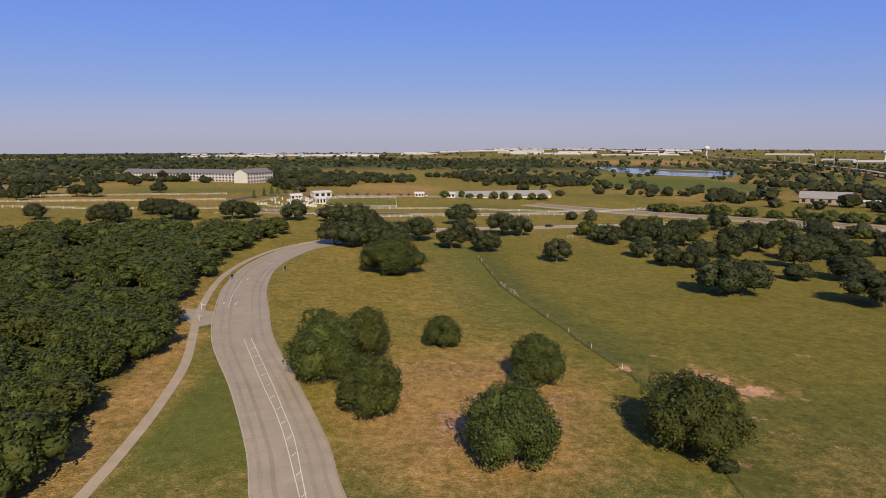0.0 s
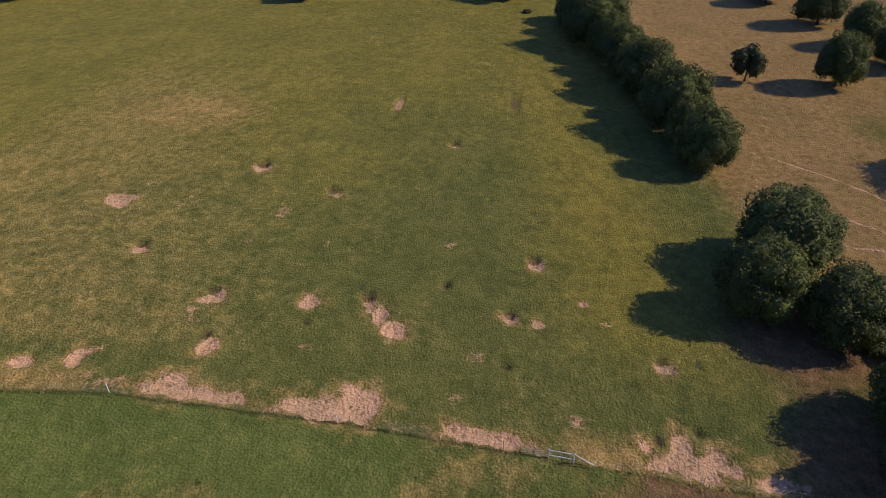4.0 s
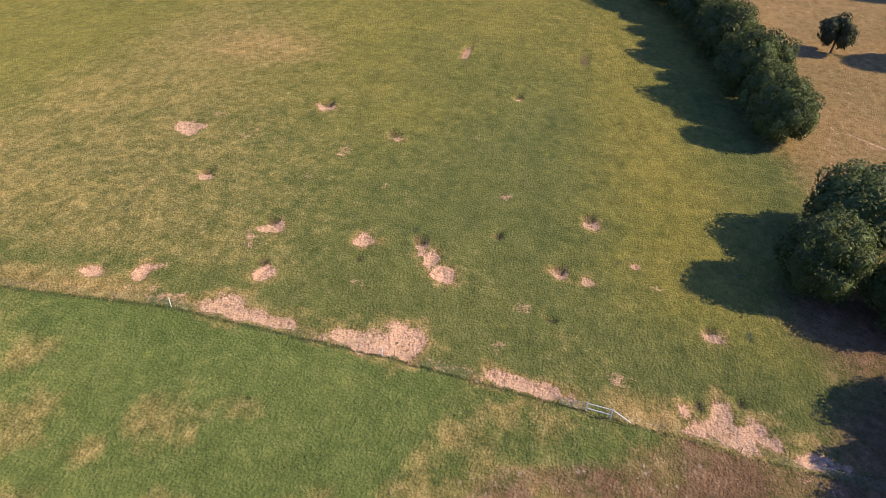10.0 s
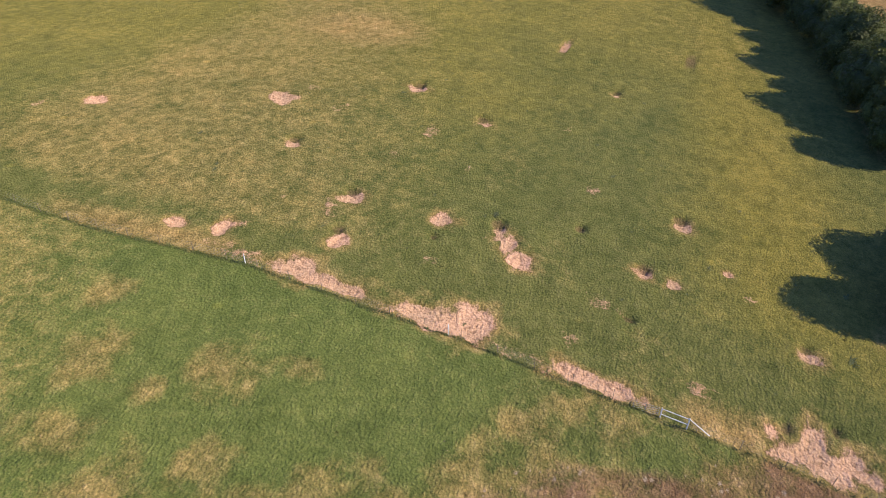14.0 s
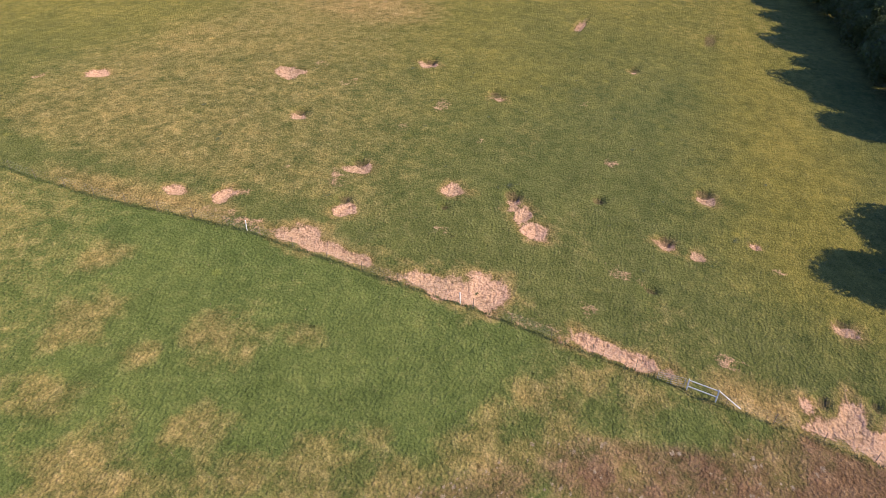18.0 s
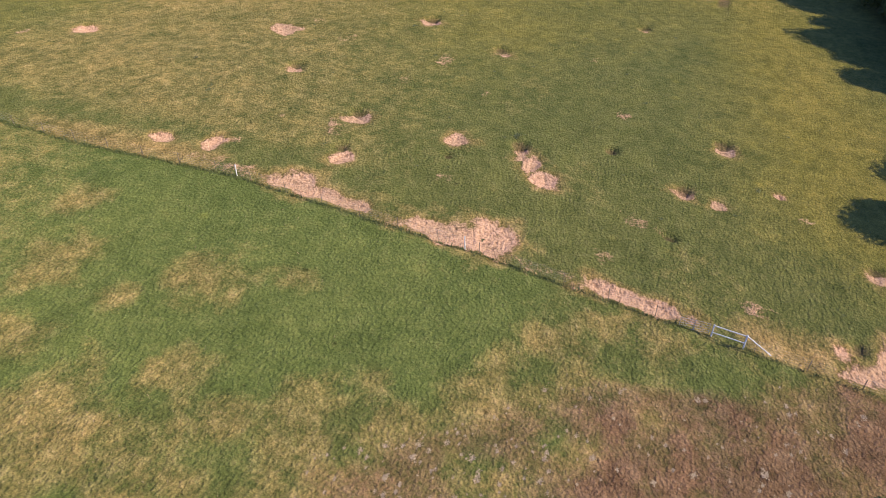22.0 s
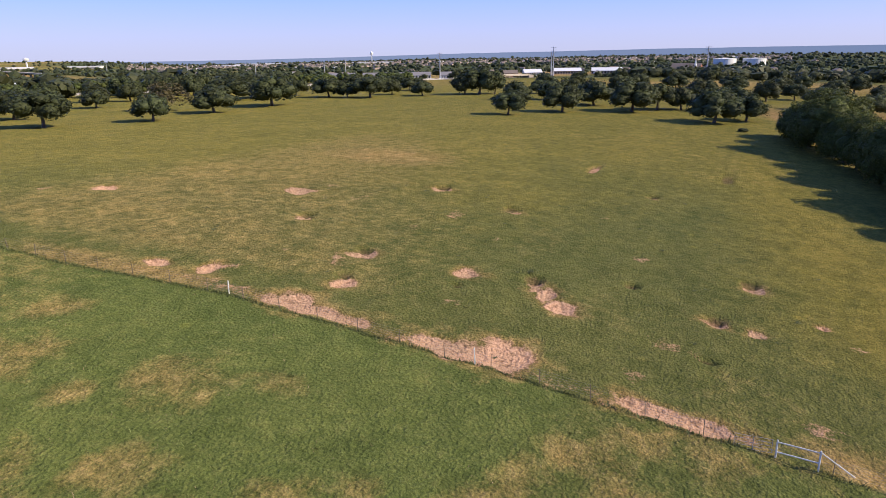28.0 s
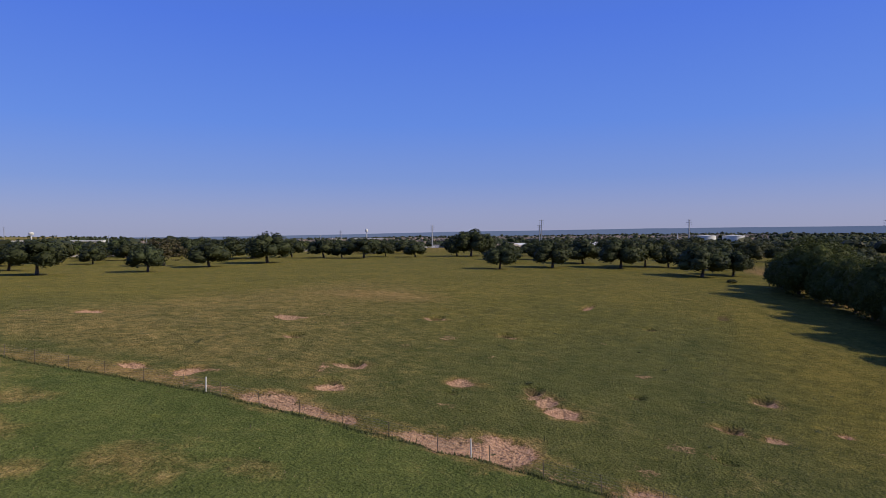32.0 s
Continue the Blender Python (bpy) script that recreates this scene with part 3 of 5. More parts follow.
def lines(dense, mid_lo, mid_hi, coarse):
    """Grid lines: close together over the stretches given, wider round them, and ever wider out to the skyline."""
    a = np.concatenate([np.arange(lo, hi - 0.01, gap) for lo, hi, gap in dense])
    b, c = np.arange(a[0], mid_lo - 1, -coarse)[1:][::-1], np.arange(a[-1], mid_hi + 1, coarse)[1:]
    return np.concatenate([-np.geomspace(-b[0], 4850, 34)[1:][::-1], b, a, c, np.geomspace(c[-1], 4850, 34)[1:]])


def build_ground():
    gx = lines([(6, 44, 0.6), (44, 82, 0.42), (82, 126, 0.6)], -180, 400, 6)
    gy = lines([(-74, -30, 0.7), (-30, 70, 0.42), (70, 144, 1.0)], -180, 400, 6)
    X, Y = np.meshgrid(gx, gy, indexing="ij")
    Z = base_height(X, Y) + relief(X, Y)
    nx, ny = X.shape
    V = np.stack([X.ravel(), Y.ravel(), Z.ravel()], 1)
    k = np.arange(nx * ny).reshape(nx, ny)
    F = np.stack([k[:-1, :-1], k[1:, :-1], k[1:, 1:], k[:-1, 1:]], -1).reshape(-1, 4)
    me = mesh("ground", V, F, PASTURE, True)
    for name, values in zip(("soil", "lush", "straw", "olive", "rust", "canopy_and_shade", "pit"), masks(V[:, 0], V[:, 1])):
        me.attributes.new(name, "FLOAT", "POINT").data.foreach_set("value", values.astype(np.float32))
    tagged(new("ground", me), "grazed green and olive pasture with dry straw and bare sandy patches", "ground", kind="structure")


build_ground()


# distance haze painted on the far hills as a faint blue emission
HILLS, hn, hl, hb = material("hills_haze_glow", 1.0)
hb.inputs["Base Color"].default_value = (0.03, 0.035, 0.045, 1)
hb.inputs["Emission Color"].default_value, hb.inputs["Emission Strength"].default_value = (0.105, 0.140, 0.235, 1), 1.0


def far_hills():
    """A low line of hills on the skyline, with blue haze put in as a glow."""
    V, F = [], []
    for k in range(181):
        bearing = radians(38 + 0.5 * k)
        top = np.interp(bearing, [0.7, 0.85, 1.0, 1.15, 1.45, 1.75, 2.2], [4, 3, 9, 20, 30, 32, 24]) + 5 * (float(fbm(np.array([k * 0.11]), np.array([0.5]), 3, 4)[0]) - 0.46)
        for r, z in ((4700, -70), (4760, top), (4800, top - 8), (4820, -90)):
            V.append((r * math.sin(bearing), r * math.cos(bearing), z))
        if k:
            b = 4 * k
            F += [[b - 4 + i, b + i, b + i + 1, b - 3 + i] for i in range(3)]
    tagged(new("backdrop", mesh("backdrop", V, F, HILLS)), "low line of far wooded hills, their haze a painted blue glow", "hills", kind="structure")


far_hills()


# ---- roads ----
def ribbon(name, centre, widths, mat, lift, thick, parent=None, label="", fine=3.0):
    """A paved strip that follows the ground along a line of points."""
    P = [Vector((*p, 0)) for p in centre]
    pts, ws = [], []
    for k in range(len(P) - 1):
        p0, p1, p2, p3 = P[max(k - 1, 0)], P[k], P[k + 1], P[min(k + 2, len(P) - 1)]
        n = max(2, int((p2 - p1).length / fine))
        for i in range(n):
            t = i / n
            pts.append(0.5 * ((2 * p1) + (p2 - p0) * t + (2 * p0 - 5 * p1 + 4 * p2 - p3) * t * t + (3 * p1 - p0 - 3 * p2 + p3) * t**3))
            ws.append(widths[k] * (1 - t) + widths[k + 1] * t if hasattr(widths, "__len__") else widths)
    pts.append(P[-1]), ws.append(widths[-1] if hasattr(widths, "__len__") else widths)
    bm, rows = bmesh.new(), []
    for k, (p, w) in enumerate(zip(pts, ws)):
        d = (pts[min(k + 1, len(pts) - 1)] - pts[max(k - 1, 0)]).normalized()
        s = Vector((d.y, -d.x, 0)) * w / 2
        row = []
        for q in (-1, -0.34, 0.34, 1):
            c = p + s * q
            row.append(bm.verts.new(at(c.x, c.y, lift)))
        low = [bm.verts.new((v.co.x, v.co.y, v.co.z - thick)) for v in (row[0], row[-1])]
        rows.append((row, low))
    for (a, al), (b, bl) in zip(rows, rows[1:]):
        for i in range(3):
            bm.faces.new((a[i], a[i + 1], b[i + 1], b[i]))
        bm.faces.new((al[0], a[0], b[0], bl[0])), bm.faces.new((a[-1], al[1], bl[1], b[-1]))
    bmesh.ops.recalc_face_normals(bm, faces=bm.faces)
    return part(name, bm, mat, parent, label)


def offset(line, d):
    out = []
    for k, p in enumerate(line):
        a, b = line[max(k - 1, 0)], line[min(k + 1, len(line) - 1)]
        t = Vector((b[0] - a[0], b[1] - a[1])).normalized()
        out.append((p[0] + t.y * d, p[1] - t.x * d))
    return out


ROAD = [(-4, 40), (-11, 60), (-18.5, 77), (-22.5, 89), (-31.5, 110), (-42, 133), (-49, 155), (-56, 182), (-59.5, 213), (-56, 246), (-48, 266), (-30, 296), (-8, 320), (40, 350), (95, 380), (150, 402)]
ROAD_W = [11.2] * 5 + [12.2, 12.5, 11.5] + [10.5] * 3 + [9.0] * 5
road = tagged(ribbon("road", ROAD, ROAD_W, CONCRETE, 0.07, 0.3), "pale concrete park road curving past oaks", "road", kind="structure")
for d in (-1, 1):
    ribbon("kerb", [offset(ROAD, d * (w / 2 + 0.1))[k] for k, w in enumerate(ROAD_W)], 0.22, KERB if d < 0 else CONCRETE, 0.2, 0.4, road)
for line in ([(-15.2, 69), (-18.3, 77.2), (-23.5, 91.4), (-27.3, 100.6), (-30.9, 108.2), (-35.6, 118.7), (-42.2, 134)], [(-14.5, 69.2), (-17.5, 77.3), (-22.1, 91.4), (-26.0, 100.7), (-29.5, 109.0), (-34.2, 119.6), (-41.0, 135)]):
    ribbon("lane_line", line, 0.13, PAINT, 0.078, 0.004, road, "white painted lane line")
ribbon("lane_line", [(-53.5, 158.8), (-56.5, 172), (-59.3, 188.5)], 0.13, PAINT, 0.078, 0.004, road, "white painted lane line")


def along(line, s):
    for a, b in zip(line, line[1:]):
        n = math.hypot(b[0] - a[0], b[1] - a[1])
        if s <= n:
            t = s / n
            return a[0] + (b[0] - a[0]) * t, a[1] + (b[1] - a[1]) * t, math.degrees(math.atan2(b[1] - a[1], b[0] - a[0]))
        s -= n
    return None


MEDIAN = [(-14.9, 69.2), (-18.0, 78.2), (-22.8, 91.4), (-26.7, 100.7), (-30.3, 108.6), (-34.9, 119.2), (-41.6, 134.5)]
for k in range(13):
    x, y, a = along(MEDIAN, 4 + k * 5.0)
    w = 0.36 + 0.016 * k
    ca, sa = math.cos(radians(a)), math.sin(radians(a))
    ribbon("hatch_bar", [(x - w * sa - 0.45 * ca, y + w * ca - 0.45 * sa), (x + w * sa + 0.45 * ca, y - w * ca + 0.45 * sa)], 0.13, PAINT, 0.078, 0.004, road)
# turning arrows past the junction
for x, y, a in ((-52.9, 162.6, 106), (-55.9, 162.8, 106), (-58.4, 192, 98)):
    bm = bmesh.new()
    outline = [(-0.12, -1.6), (0.12, -1.6), (0.12, 0.4), (0.5, 0.4), (0, 1.6), (-0.5, 0.4), (-0.12, 0.4)]
    m = pose(*at(x, y, 0.079), 0, 0, a - 90)
    bm.faces.new([bm.verts.new(m @ Vector((*p, 0))) for p in outline])
    part("arrow_mark", bm, PAINT, road, "white painted turn arrow")
# darker bands worn by wheels
WORN = plain("worn_concrete", (0.300, 0.252, 0.190), 0.8, 0, 0.22, 0.25)
for d in (-4.3, -2.6, 2.4, 4.2):
    ribbon("wheel_track", offset(ROAD, d)[:13], 0.62, WORN, 0.0722, 0.002, road, "darker band worn by wheels")
# joints sawn across the slabs
JOINT = plain("joint_filler", (0.27, 0.228, 0.172), 0.95, 0, 0.2, 1)
for k in range(58):
    x, y, a = along(ROAD, 6 + k * 4.6)
    ca, sa = math.cos(radians(a)), math.sin(radians(a))
    ribbon("slab_joint", [(x - 5.2 * sa, y + 5.2 * ca), (x + 5.2 * sa, y - 5.2 * ca)], 0.06, JOINT, 0.0745, 0.003, road)
SPUR = [(-51, 146), (-58, 151), (-66, 153), (-80, 155)]
tagged(ribbon("side_road", SPUR, [14, 8, 7, 7], CONCRETE, 0.066, 0.3, fine=2.0), "short concrete side road running into the wood", "road", kind="structure")
tagged(ribbon("footpath", PATHLINE, 1.8, PATHWAY, 0.09, 0.25), "narrow concrete footpath along the edge of the wood", "path", kind="structure")


# ---- trees ----
def leaf_cloud(rng, centres, radii, count, size, floor, out=0.55):
    """Diamond leaves scattered over a heap of rounded masses."""
    n = count * 3
    pick = rng.choice(len(centres), n, p=radii**2 / (radii**2).sum())
    d = rng.normal(size=(n, 3))
    d[:, 2] = d[:, 2] * 0.9 + 0.25
    d /= np.linalg.norm(d, axis=1, keepdims=True)
    pos = centres[pick] + d * (radii[pick] * (0.84 + 0.28 * rng.random(n) ** 1.6))[:, None]
    inside = np.zeros(n, bool)
    for c, r in zip(centres, radii):
        inside |= np.linalg.norm(pos - c, axis=1) < r * 0.74
    keep = (~inside) & (pos[:, 2] > floor * (0.8 + 0.5 * rng.random(n)))
    pos, d = pos[keep][:count], d[keep][:count]
    n = len(pos)
    nrm = d * out + rng.normal(size=(n, 3)) * 0.36 + np.array([0, 0, 0.32])
    nrm /= np.linalg.norm(nrm, axis=1, keepdims=True)
    a = np.cross(nrm, rng.normal(size=(n, 3)))
    a /= np.linalg.norm(a, axis=1, keepdims=True)
    b = np.cross(nrm, a)
    s = (size * np.exp(rng.normal(size=n) * 0.35))[:, None]
    V = np.stack([pos - a * s, pos + b * s * 0.62 + nrm * s * 0.2, pos + a * s, pos - b * s * 0.62 + nrm * s * 0.2], 1).reshape(-1, 3)
    F = np.arange(4 * n).reshape(n, 4)
    return V, F


def icosphere(level):
    bm = bmesh.new()
    bmesh.ops.create_icosphere(bm, subdivisions=level, radius=1.0)
    bm.verts.ensure_lookup_table()
    out = np.array([v.co[:] for v in bm.verts]), np.array([[v.index for v in f.verts] for f in bm.faces])
    bm.free()
    return out


ICO_V, ICO_F = icosphere(2)


def crown_masses(rng, n, R, H, low):
    """Boughs that fill an uneven dome, and smaller sprays that billow out from each of them."""
    nb = max(11, n // 4)
    k = np.arange(nb)
    mid = H * (low + 0.30)
    dz = 1 - (k + 0.5) / nb * 1.5
    flat = np.sqrt(1 - np.where(dz > 0, dz, 0.5 * dz) ** 2)
    ang = k * 2.39996 + rng.normal(size=nb) * 0.35
    r = R * (0.31 + 0.11 * rng.random(nb))
    reach = (R * 0.94 - r) * (1 + 0.09 * rng.normal(size=nb))
    up = np.where(dz > 0, H * 0.96 - r - mid, mid - H * low - r * 0.6)
    c = np.stack([np.cos(ang) * flat * reach, np.sin(ang) * flat * reach, mid + dz * up * (1 + 0.06 * rng.normal(size=nb))], 1)
    own = rng.integers(0, nb, n)
    away = c[own] - [0, 0, mid * 0.8]
    d = away / (np.linalg.norm(away, axis=1, keepdims=True) + 0.01) * 0.7 + rng.normal(size=(n, 3)) * 0.55
    d /= np.linalg.norm(d, axis=1, keepdims=True)
    rs = R * (0.08 + 0.10 * rng.random(n))
    sprays = c[own] + d * (r[own] * rng.uniform(0.78, 1.0, n))[:, None]
    sprays[:, 2] = np.maximum(sprays[:, 2], H * low + rs * 0.6)
    return np.concatenate([c, sprays]), np.concatenate([r, rs])


def tree_template(name, seed, masses, leaves, size, low=0.16, mat=None, R=6.0, H=10.0, core=0.80, label="", group="", trunk_r=0.34):
    rng = np.random.default_rng(seed)
    c, r = crown_masses(rng, masses, R, H, low)
    V, F = leaf_cloud(rng, c, r, leaves, size, H * low)
    grow = np.array([R / np.percentile(np.hypot(V[:, 0], V[:, 1]), 99)] * 2 + [H / np.percentile(V[:, 2], 99.7)])
    c, r = c * grow, r * grow[0]
    V = (V.reshape(-1, 4, 3).mean(1, keepdims=True) * grow + V.reshape(-1, 4, 3) - V.reshape(-1, 4, 3).mean(1, keepdims=True)).reshape(-1, 3)
    faces, verts, base = F.tolist(), [V], len(V)
    if core:
        for k in np.flatnonzero(r > 0.25 * R):
            w = ICO_V * (1 + 0.10 * rng.normal(size=(len(ICO_V), 1))) * r[k] * core + c[k]
            w[:, 2] = np.maximum(w[:, 2], H * low * 1.1)
            verts.append(w)
            faces += (ICO_F + base).tolist()
            base += len(ICO_V)
    root = thing(name, (0, 0, 0), label, "tree", group)
    bm = bmesh.new()
    lean = rng.normal(size=2) * 0.25
    fork = (lean[0], lean[1], H * 0.30)
    bm_tube(bm, [(0, 0, -0.6), (0.02, 0, 0.25), (lean[0] * 0.5, lean[1] * 0.5, H * 0.15), fork], [trunk_r * 1.5, trunk_r * 1.1, trunk_r * 0.92, trunk_r * 0.75], 8)
    for k in range(7 if leaves > 1500 else 3):
        e = c[k]
        mid = (fork[0] * 0.5 + e[0] * 0.5 + rng.normal() * 0.3, fork[1] * 0.5 + e[1] * 0.5 + rng.normal() * 0.3, fork[2] * 0.45 + e[2] * 0.55)
        bm_tube(bm, [fork, mid, tuple(e)], [trunk_r * 0.55, trunk_r * 0.32, trunk_r * 0.1], 5)
    part("trunk", bm, BARK, root, "grey-brown ridged trunk and limbs")
    part("crown", mesh("crown", np.concatenate(verts), faces, mat or LEAF, True), None, root)
    return root


TEMPLATES = {}


def plant(kind, x, y, r, h, label="", group="", turn=None, sink=0.05):
    """Sets a copy of a tree of that kind on the ground, r metres in crown radius and h metres high."""
    root, R, H, used = TEMPLATES[kind]
    turn = random.random() * 360 if turn is None else turn
    r = r * (0.97 if kind in "abc" else 0.95)
    m = pose(*at(x, y, -sink), 0, 0, turn) @ Matrix.Diagonal((r / R * random.uniform(0.94, 1.06), r / R * random.uniform(0.94, 1.06), h / H, 1))
    if used:
        ob = copy_thing(root, m)
    else:
        ob, TEMPLATES[kind][3] = root, True
        ob.matrix_basis = m
    return tagged(ob, label, "tree", group)


OAK = "dense dark-green broad-crowned oak standing in the pasture"
for key, seed, masses in (("a", 1, 96), ("b", 2, 84), ("c", 3, 110)):
    TEMPLATES[key] = [tree_template("oak_tree", seed, masses, 13500, 0.128, 0.08, core=0.84, label=OAK), 6.0, 10.0, False]
for key, seed, masses, low in (("m", 11, 46, 0.14), ("n", 12, 40, 0.18), ("o", 13, 52, 0.12), ("p", 14, 44, 0.16)):
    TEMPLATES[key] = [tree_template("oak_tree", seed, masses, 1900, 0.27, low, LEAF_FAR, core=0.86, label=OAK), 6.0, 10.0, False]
for key, seed, masses, leaves, size in (("f", 21, 60, 1700, 0.29), ("g", 22, 54, 1700, 0.29), ("q", 24, 30, 560, 0.42), ("r", 25, 30, 560, 0.42)):
    TEMPLATES[key] = [tree_template("woodland_tree", seed, masses, leaves, size, 0.08, core=0.80, label="leafy green woodland tree in a closed wood", group="trees of the wood"), 6.0, 10.0, False]
TEMPLATES["s"] = [tree_template("belt_tree", 27, 24, 520, 0.42, 0.08, core=0.90, label="round dark-green tree in a belt along the highway", group="trees along the highway"), 6.0, 10.0, False]
TEMPLATES["thin"] = [tree_template("thinning_tree", 31, 16, 1300, 0.32, 0.14, LEAF_PALE, core=0.0, label="half-bare brownish tree with thin foliage"), 6.0, 10.0, False]

# x, y, crown radius, height
ROADSIDE = [(9.5, 87.2, 7.5, 12.4), (17.1, 116, 5.5, 9.8), (37.8, 93.6, 7.0, 9.6), (-12, 100.5, 5.8, 9.8), (-21.7, 114, 6.1, 10.3), (-15.9, 126.5, 6.3, 10.2), (-0.3, 135.6, 5.0, 6.8), (-16.9, 210, 9.0, 9.8)]
for x, y, r, h in ROADSIDE:
    plant(random.choice("abc"), x, y, r, h, "dense rounded live oak on dry grass beside the road", "oaks beside the road")
GROVE = [(-44, 262, 8, 11), (-36, 258, 7.5, 10.5), (-27, 266, 7.5, 10), (-20, 272, 7, 10), (-11, 284, 8, 10.5), (-56, 338, 8, 9), (-46, 345, 7, 9), (17, 263, 6.0, 9), (9, 291, 6.6, 10.5), (28, 316, 7, 10.8), (38, 320, 6.5, 10), (9, 348, 7, 11), (-34, 290, 8, 11), (3, 268, 5.5, 8)]
PARK = [(43, 248, 5.2, 8.4), (81, 267, 5.4, 8.8), (86, 249, 5.6, 8.4), (95, 247, 5.6, 8), (85, 199, 7.6, 11), (93, 201, 7.2, 10.6), (124, 226, 4.8, 6), (78, 303, 6, 9.1), (128, 288, 7.5, 12), (140, 290, 7, 11.5), (147, 267, 7.5, 12), (157, 270, 6, 10), (168, 267, 6, 8.4), (104, 262, 5.5, 8.5), (136, 252, 5.5, 9), (100, 296, 6, 10), (112, 305, 6.5, 10), (118, 270, 6, 9), (175, 296, 7, 10), (190, 280, 6, 9), (150, 318, 7, 10), (170, 330, 7, 10), (122, 340, 7, 9)]
for x, y, r, h in GROVE + PARK:
    plant(random.choice("mnop"), x, y, r, h, "dark-green oak in an open grove on mown grass", "oaks of the grove")
FIELD = [(126, 189, 6.6, 11.2), (153, 175, 5.1, 9), (186, 181, 6.8, 10.4), (220, 182, 8.6, 13), (242, 225, 9, 11.4), (262, 225, 8.9, 10.4), (280, 215, 5.8, 9.1), (341, 242, 4.5, 6.4), (274, 191, 6.9, 10), (275, 181, 4.6, 7.9),
         (276, 169, 6.6, 10.3), (335, 198, 7.5, 9.2), (350, 224, 6.7, 8.4), (359, 200, 6.4, 8.6), (337, 177, 6.6, 8.5), (294, 150, 5.1, 7.8)]
EDGE = [(309, 134, 6.5, 12.3), (311, 127, 7.4, 14), (317, 121, 5.4, 13), (326, 100, 5.6, 7.5), (288, 84, 5.6, 9.4), (316, 83, 5.2, 9), (257, 88, 4.6, 6.1), (216, 78, 4.6, 8.2), (234, 64, 6, 10.8), (266, 60, 6.8, 11),
        (351, 65, 6.5, 10), (248, 42, 7, 12.4), (261, 35, 5.3, 10.3), (266, 27, 4.8, 9.7), (228, 13, 6.9, 11.8), (331, -2, 5.6, 10.2), (347, -14, 4.5, 7.8), (243, 320, 4.4, 6.8), (227, 272, 5, 9.1), (271, 289, 4.8, 7.8), (271, 276, 4.2, 11), (497, 219, 5.9, 8.3), (512, 208, 6.2, 8.8),
        (316, 24, 6, 10), (266, 10, 6, 10.5), (240, 4, 5, 9), (296, -22, 6, 9.5), (369, -31, 6.2, 10), (279, -36, 6.5, 9), (299, 170, 5, 8.5), (280, 97, 5.6, 9), (141, 226, 6, 10), (191, 250, 5.2, 8.4),
        (384, 62, 6, 9), (398, 44, 6, 9.5), (404, 14, 6.4, 9), (392, -8, 6, 9), (414, -44, 6.5, 10), (364, 92, 5.6, 8.5), (376, 112, 6, 9), (430, -20, 6.4, 10), (446, 28, 6, 10), (340, -48, 6, 9)]
for x, y, r, h in FIELD + EDGE:
    plant(random.choice("mnop"), x, y, r * 1.12, h * 0.91, "spreading oak with a short trunk at the pasture's far edge", "oaks along the pasture's edge")
plant("thin", 188, 206, 9.2, 11, "half-bare brownish tree with thin foliage in the pasture")
ROW = [(113.0, -30.6, 6.0, 12), (121, -29.4, 5.2, 11), (128.4, -27.7, 5.6, 11.4), (137, -26, 5.4, 10.8), (146.5, -24.3, 5.4, 10.8), (154, -22.3, 5.6, 11.2), (161.5, -20.5, 6, 12), (171, -17.8, 6.2, 12), (181, -15, 6.7, 12.2), (192, -12, 7, 11.4), (203, -11, 7.5, 10.6)]
for x, y, r, h in ROW:
    plant(random.choice("abc"), x, y, r * 1.14, h, "dark-green oak in a close row along the pasture", "row of oaks")
CLUMP = [(83.8, -36.6, 8.6, 12.8), (72.2, -29.8, 7.0, 12.0), (69.2, -39.8, 6.8, 10.4), (54, -42.5, 6.2, 10.6), (46.5, -41.8, 7.4, 11.6), (40.5, -42.2, 6.4, 11.2), (34.5, -45.5, 6.2, 10.4), (58, -56, 5, 9), (116.8, -80.6, 7.6, 11.6), (122, -90, 7, 13), (103, -95, 7, 12), (130, -98, 8, 14), (157.8, -68.5, 6.3, 12.8), (172, -87, 7, 12), (188, -85, 7, 12), (154, -101, 8, 12), (207, -80, 8, 13), (232, -72, 8, 12)]
for x, y, r, h in CLUMP:
    plant(random.choice("abc"), x, y, r, h, "tall full oak in a clump shading the pasture's corner", "oaks of the clump")
plant("a", 28.0, -14.9, 4.0, 4.8, "low leafy tree on the near side of the fence")
for x, y, r, h in ((69, -48, 1.7, 3.6), (65, -44.3, 1.6, 2.0), (62.4, -48.2, 2.0, 2.6), (66.8, -42.6, 1.2, 1.4), (211, 4, 1.5, 1.2), (39.8, 87.0, 1.8, 2.2)):
    plant("thin" if h > 3.4 and r < 2 else "o", x, y, r, h, "low leafy shrub at the edge of the pasture", "shrubs")
plant("p", 159, -48.6, 3.7, 8.2, "small slender tree alone on dry brown pasture")
# the wood beside the path
wood = random.Random(5)
EDGE_X, EDGE_Y = [-47, -49, -50.5, -52, -55, -65, -66, -73, -75, -66], [30, 60, 78, 96, 133, 150, 172, 222, 260, 300]
placed = []
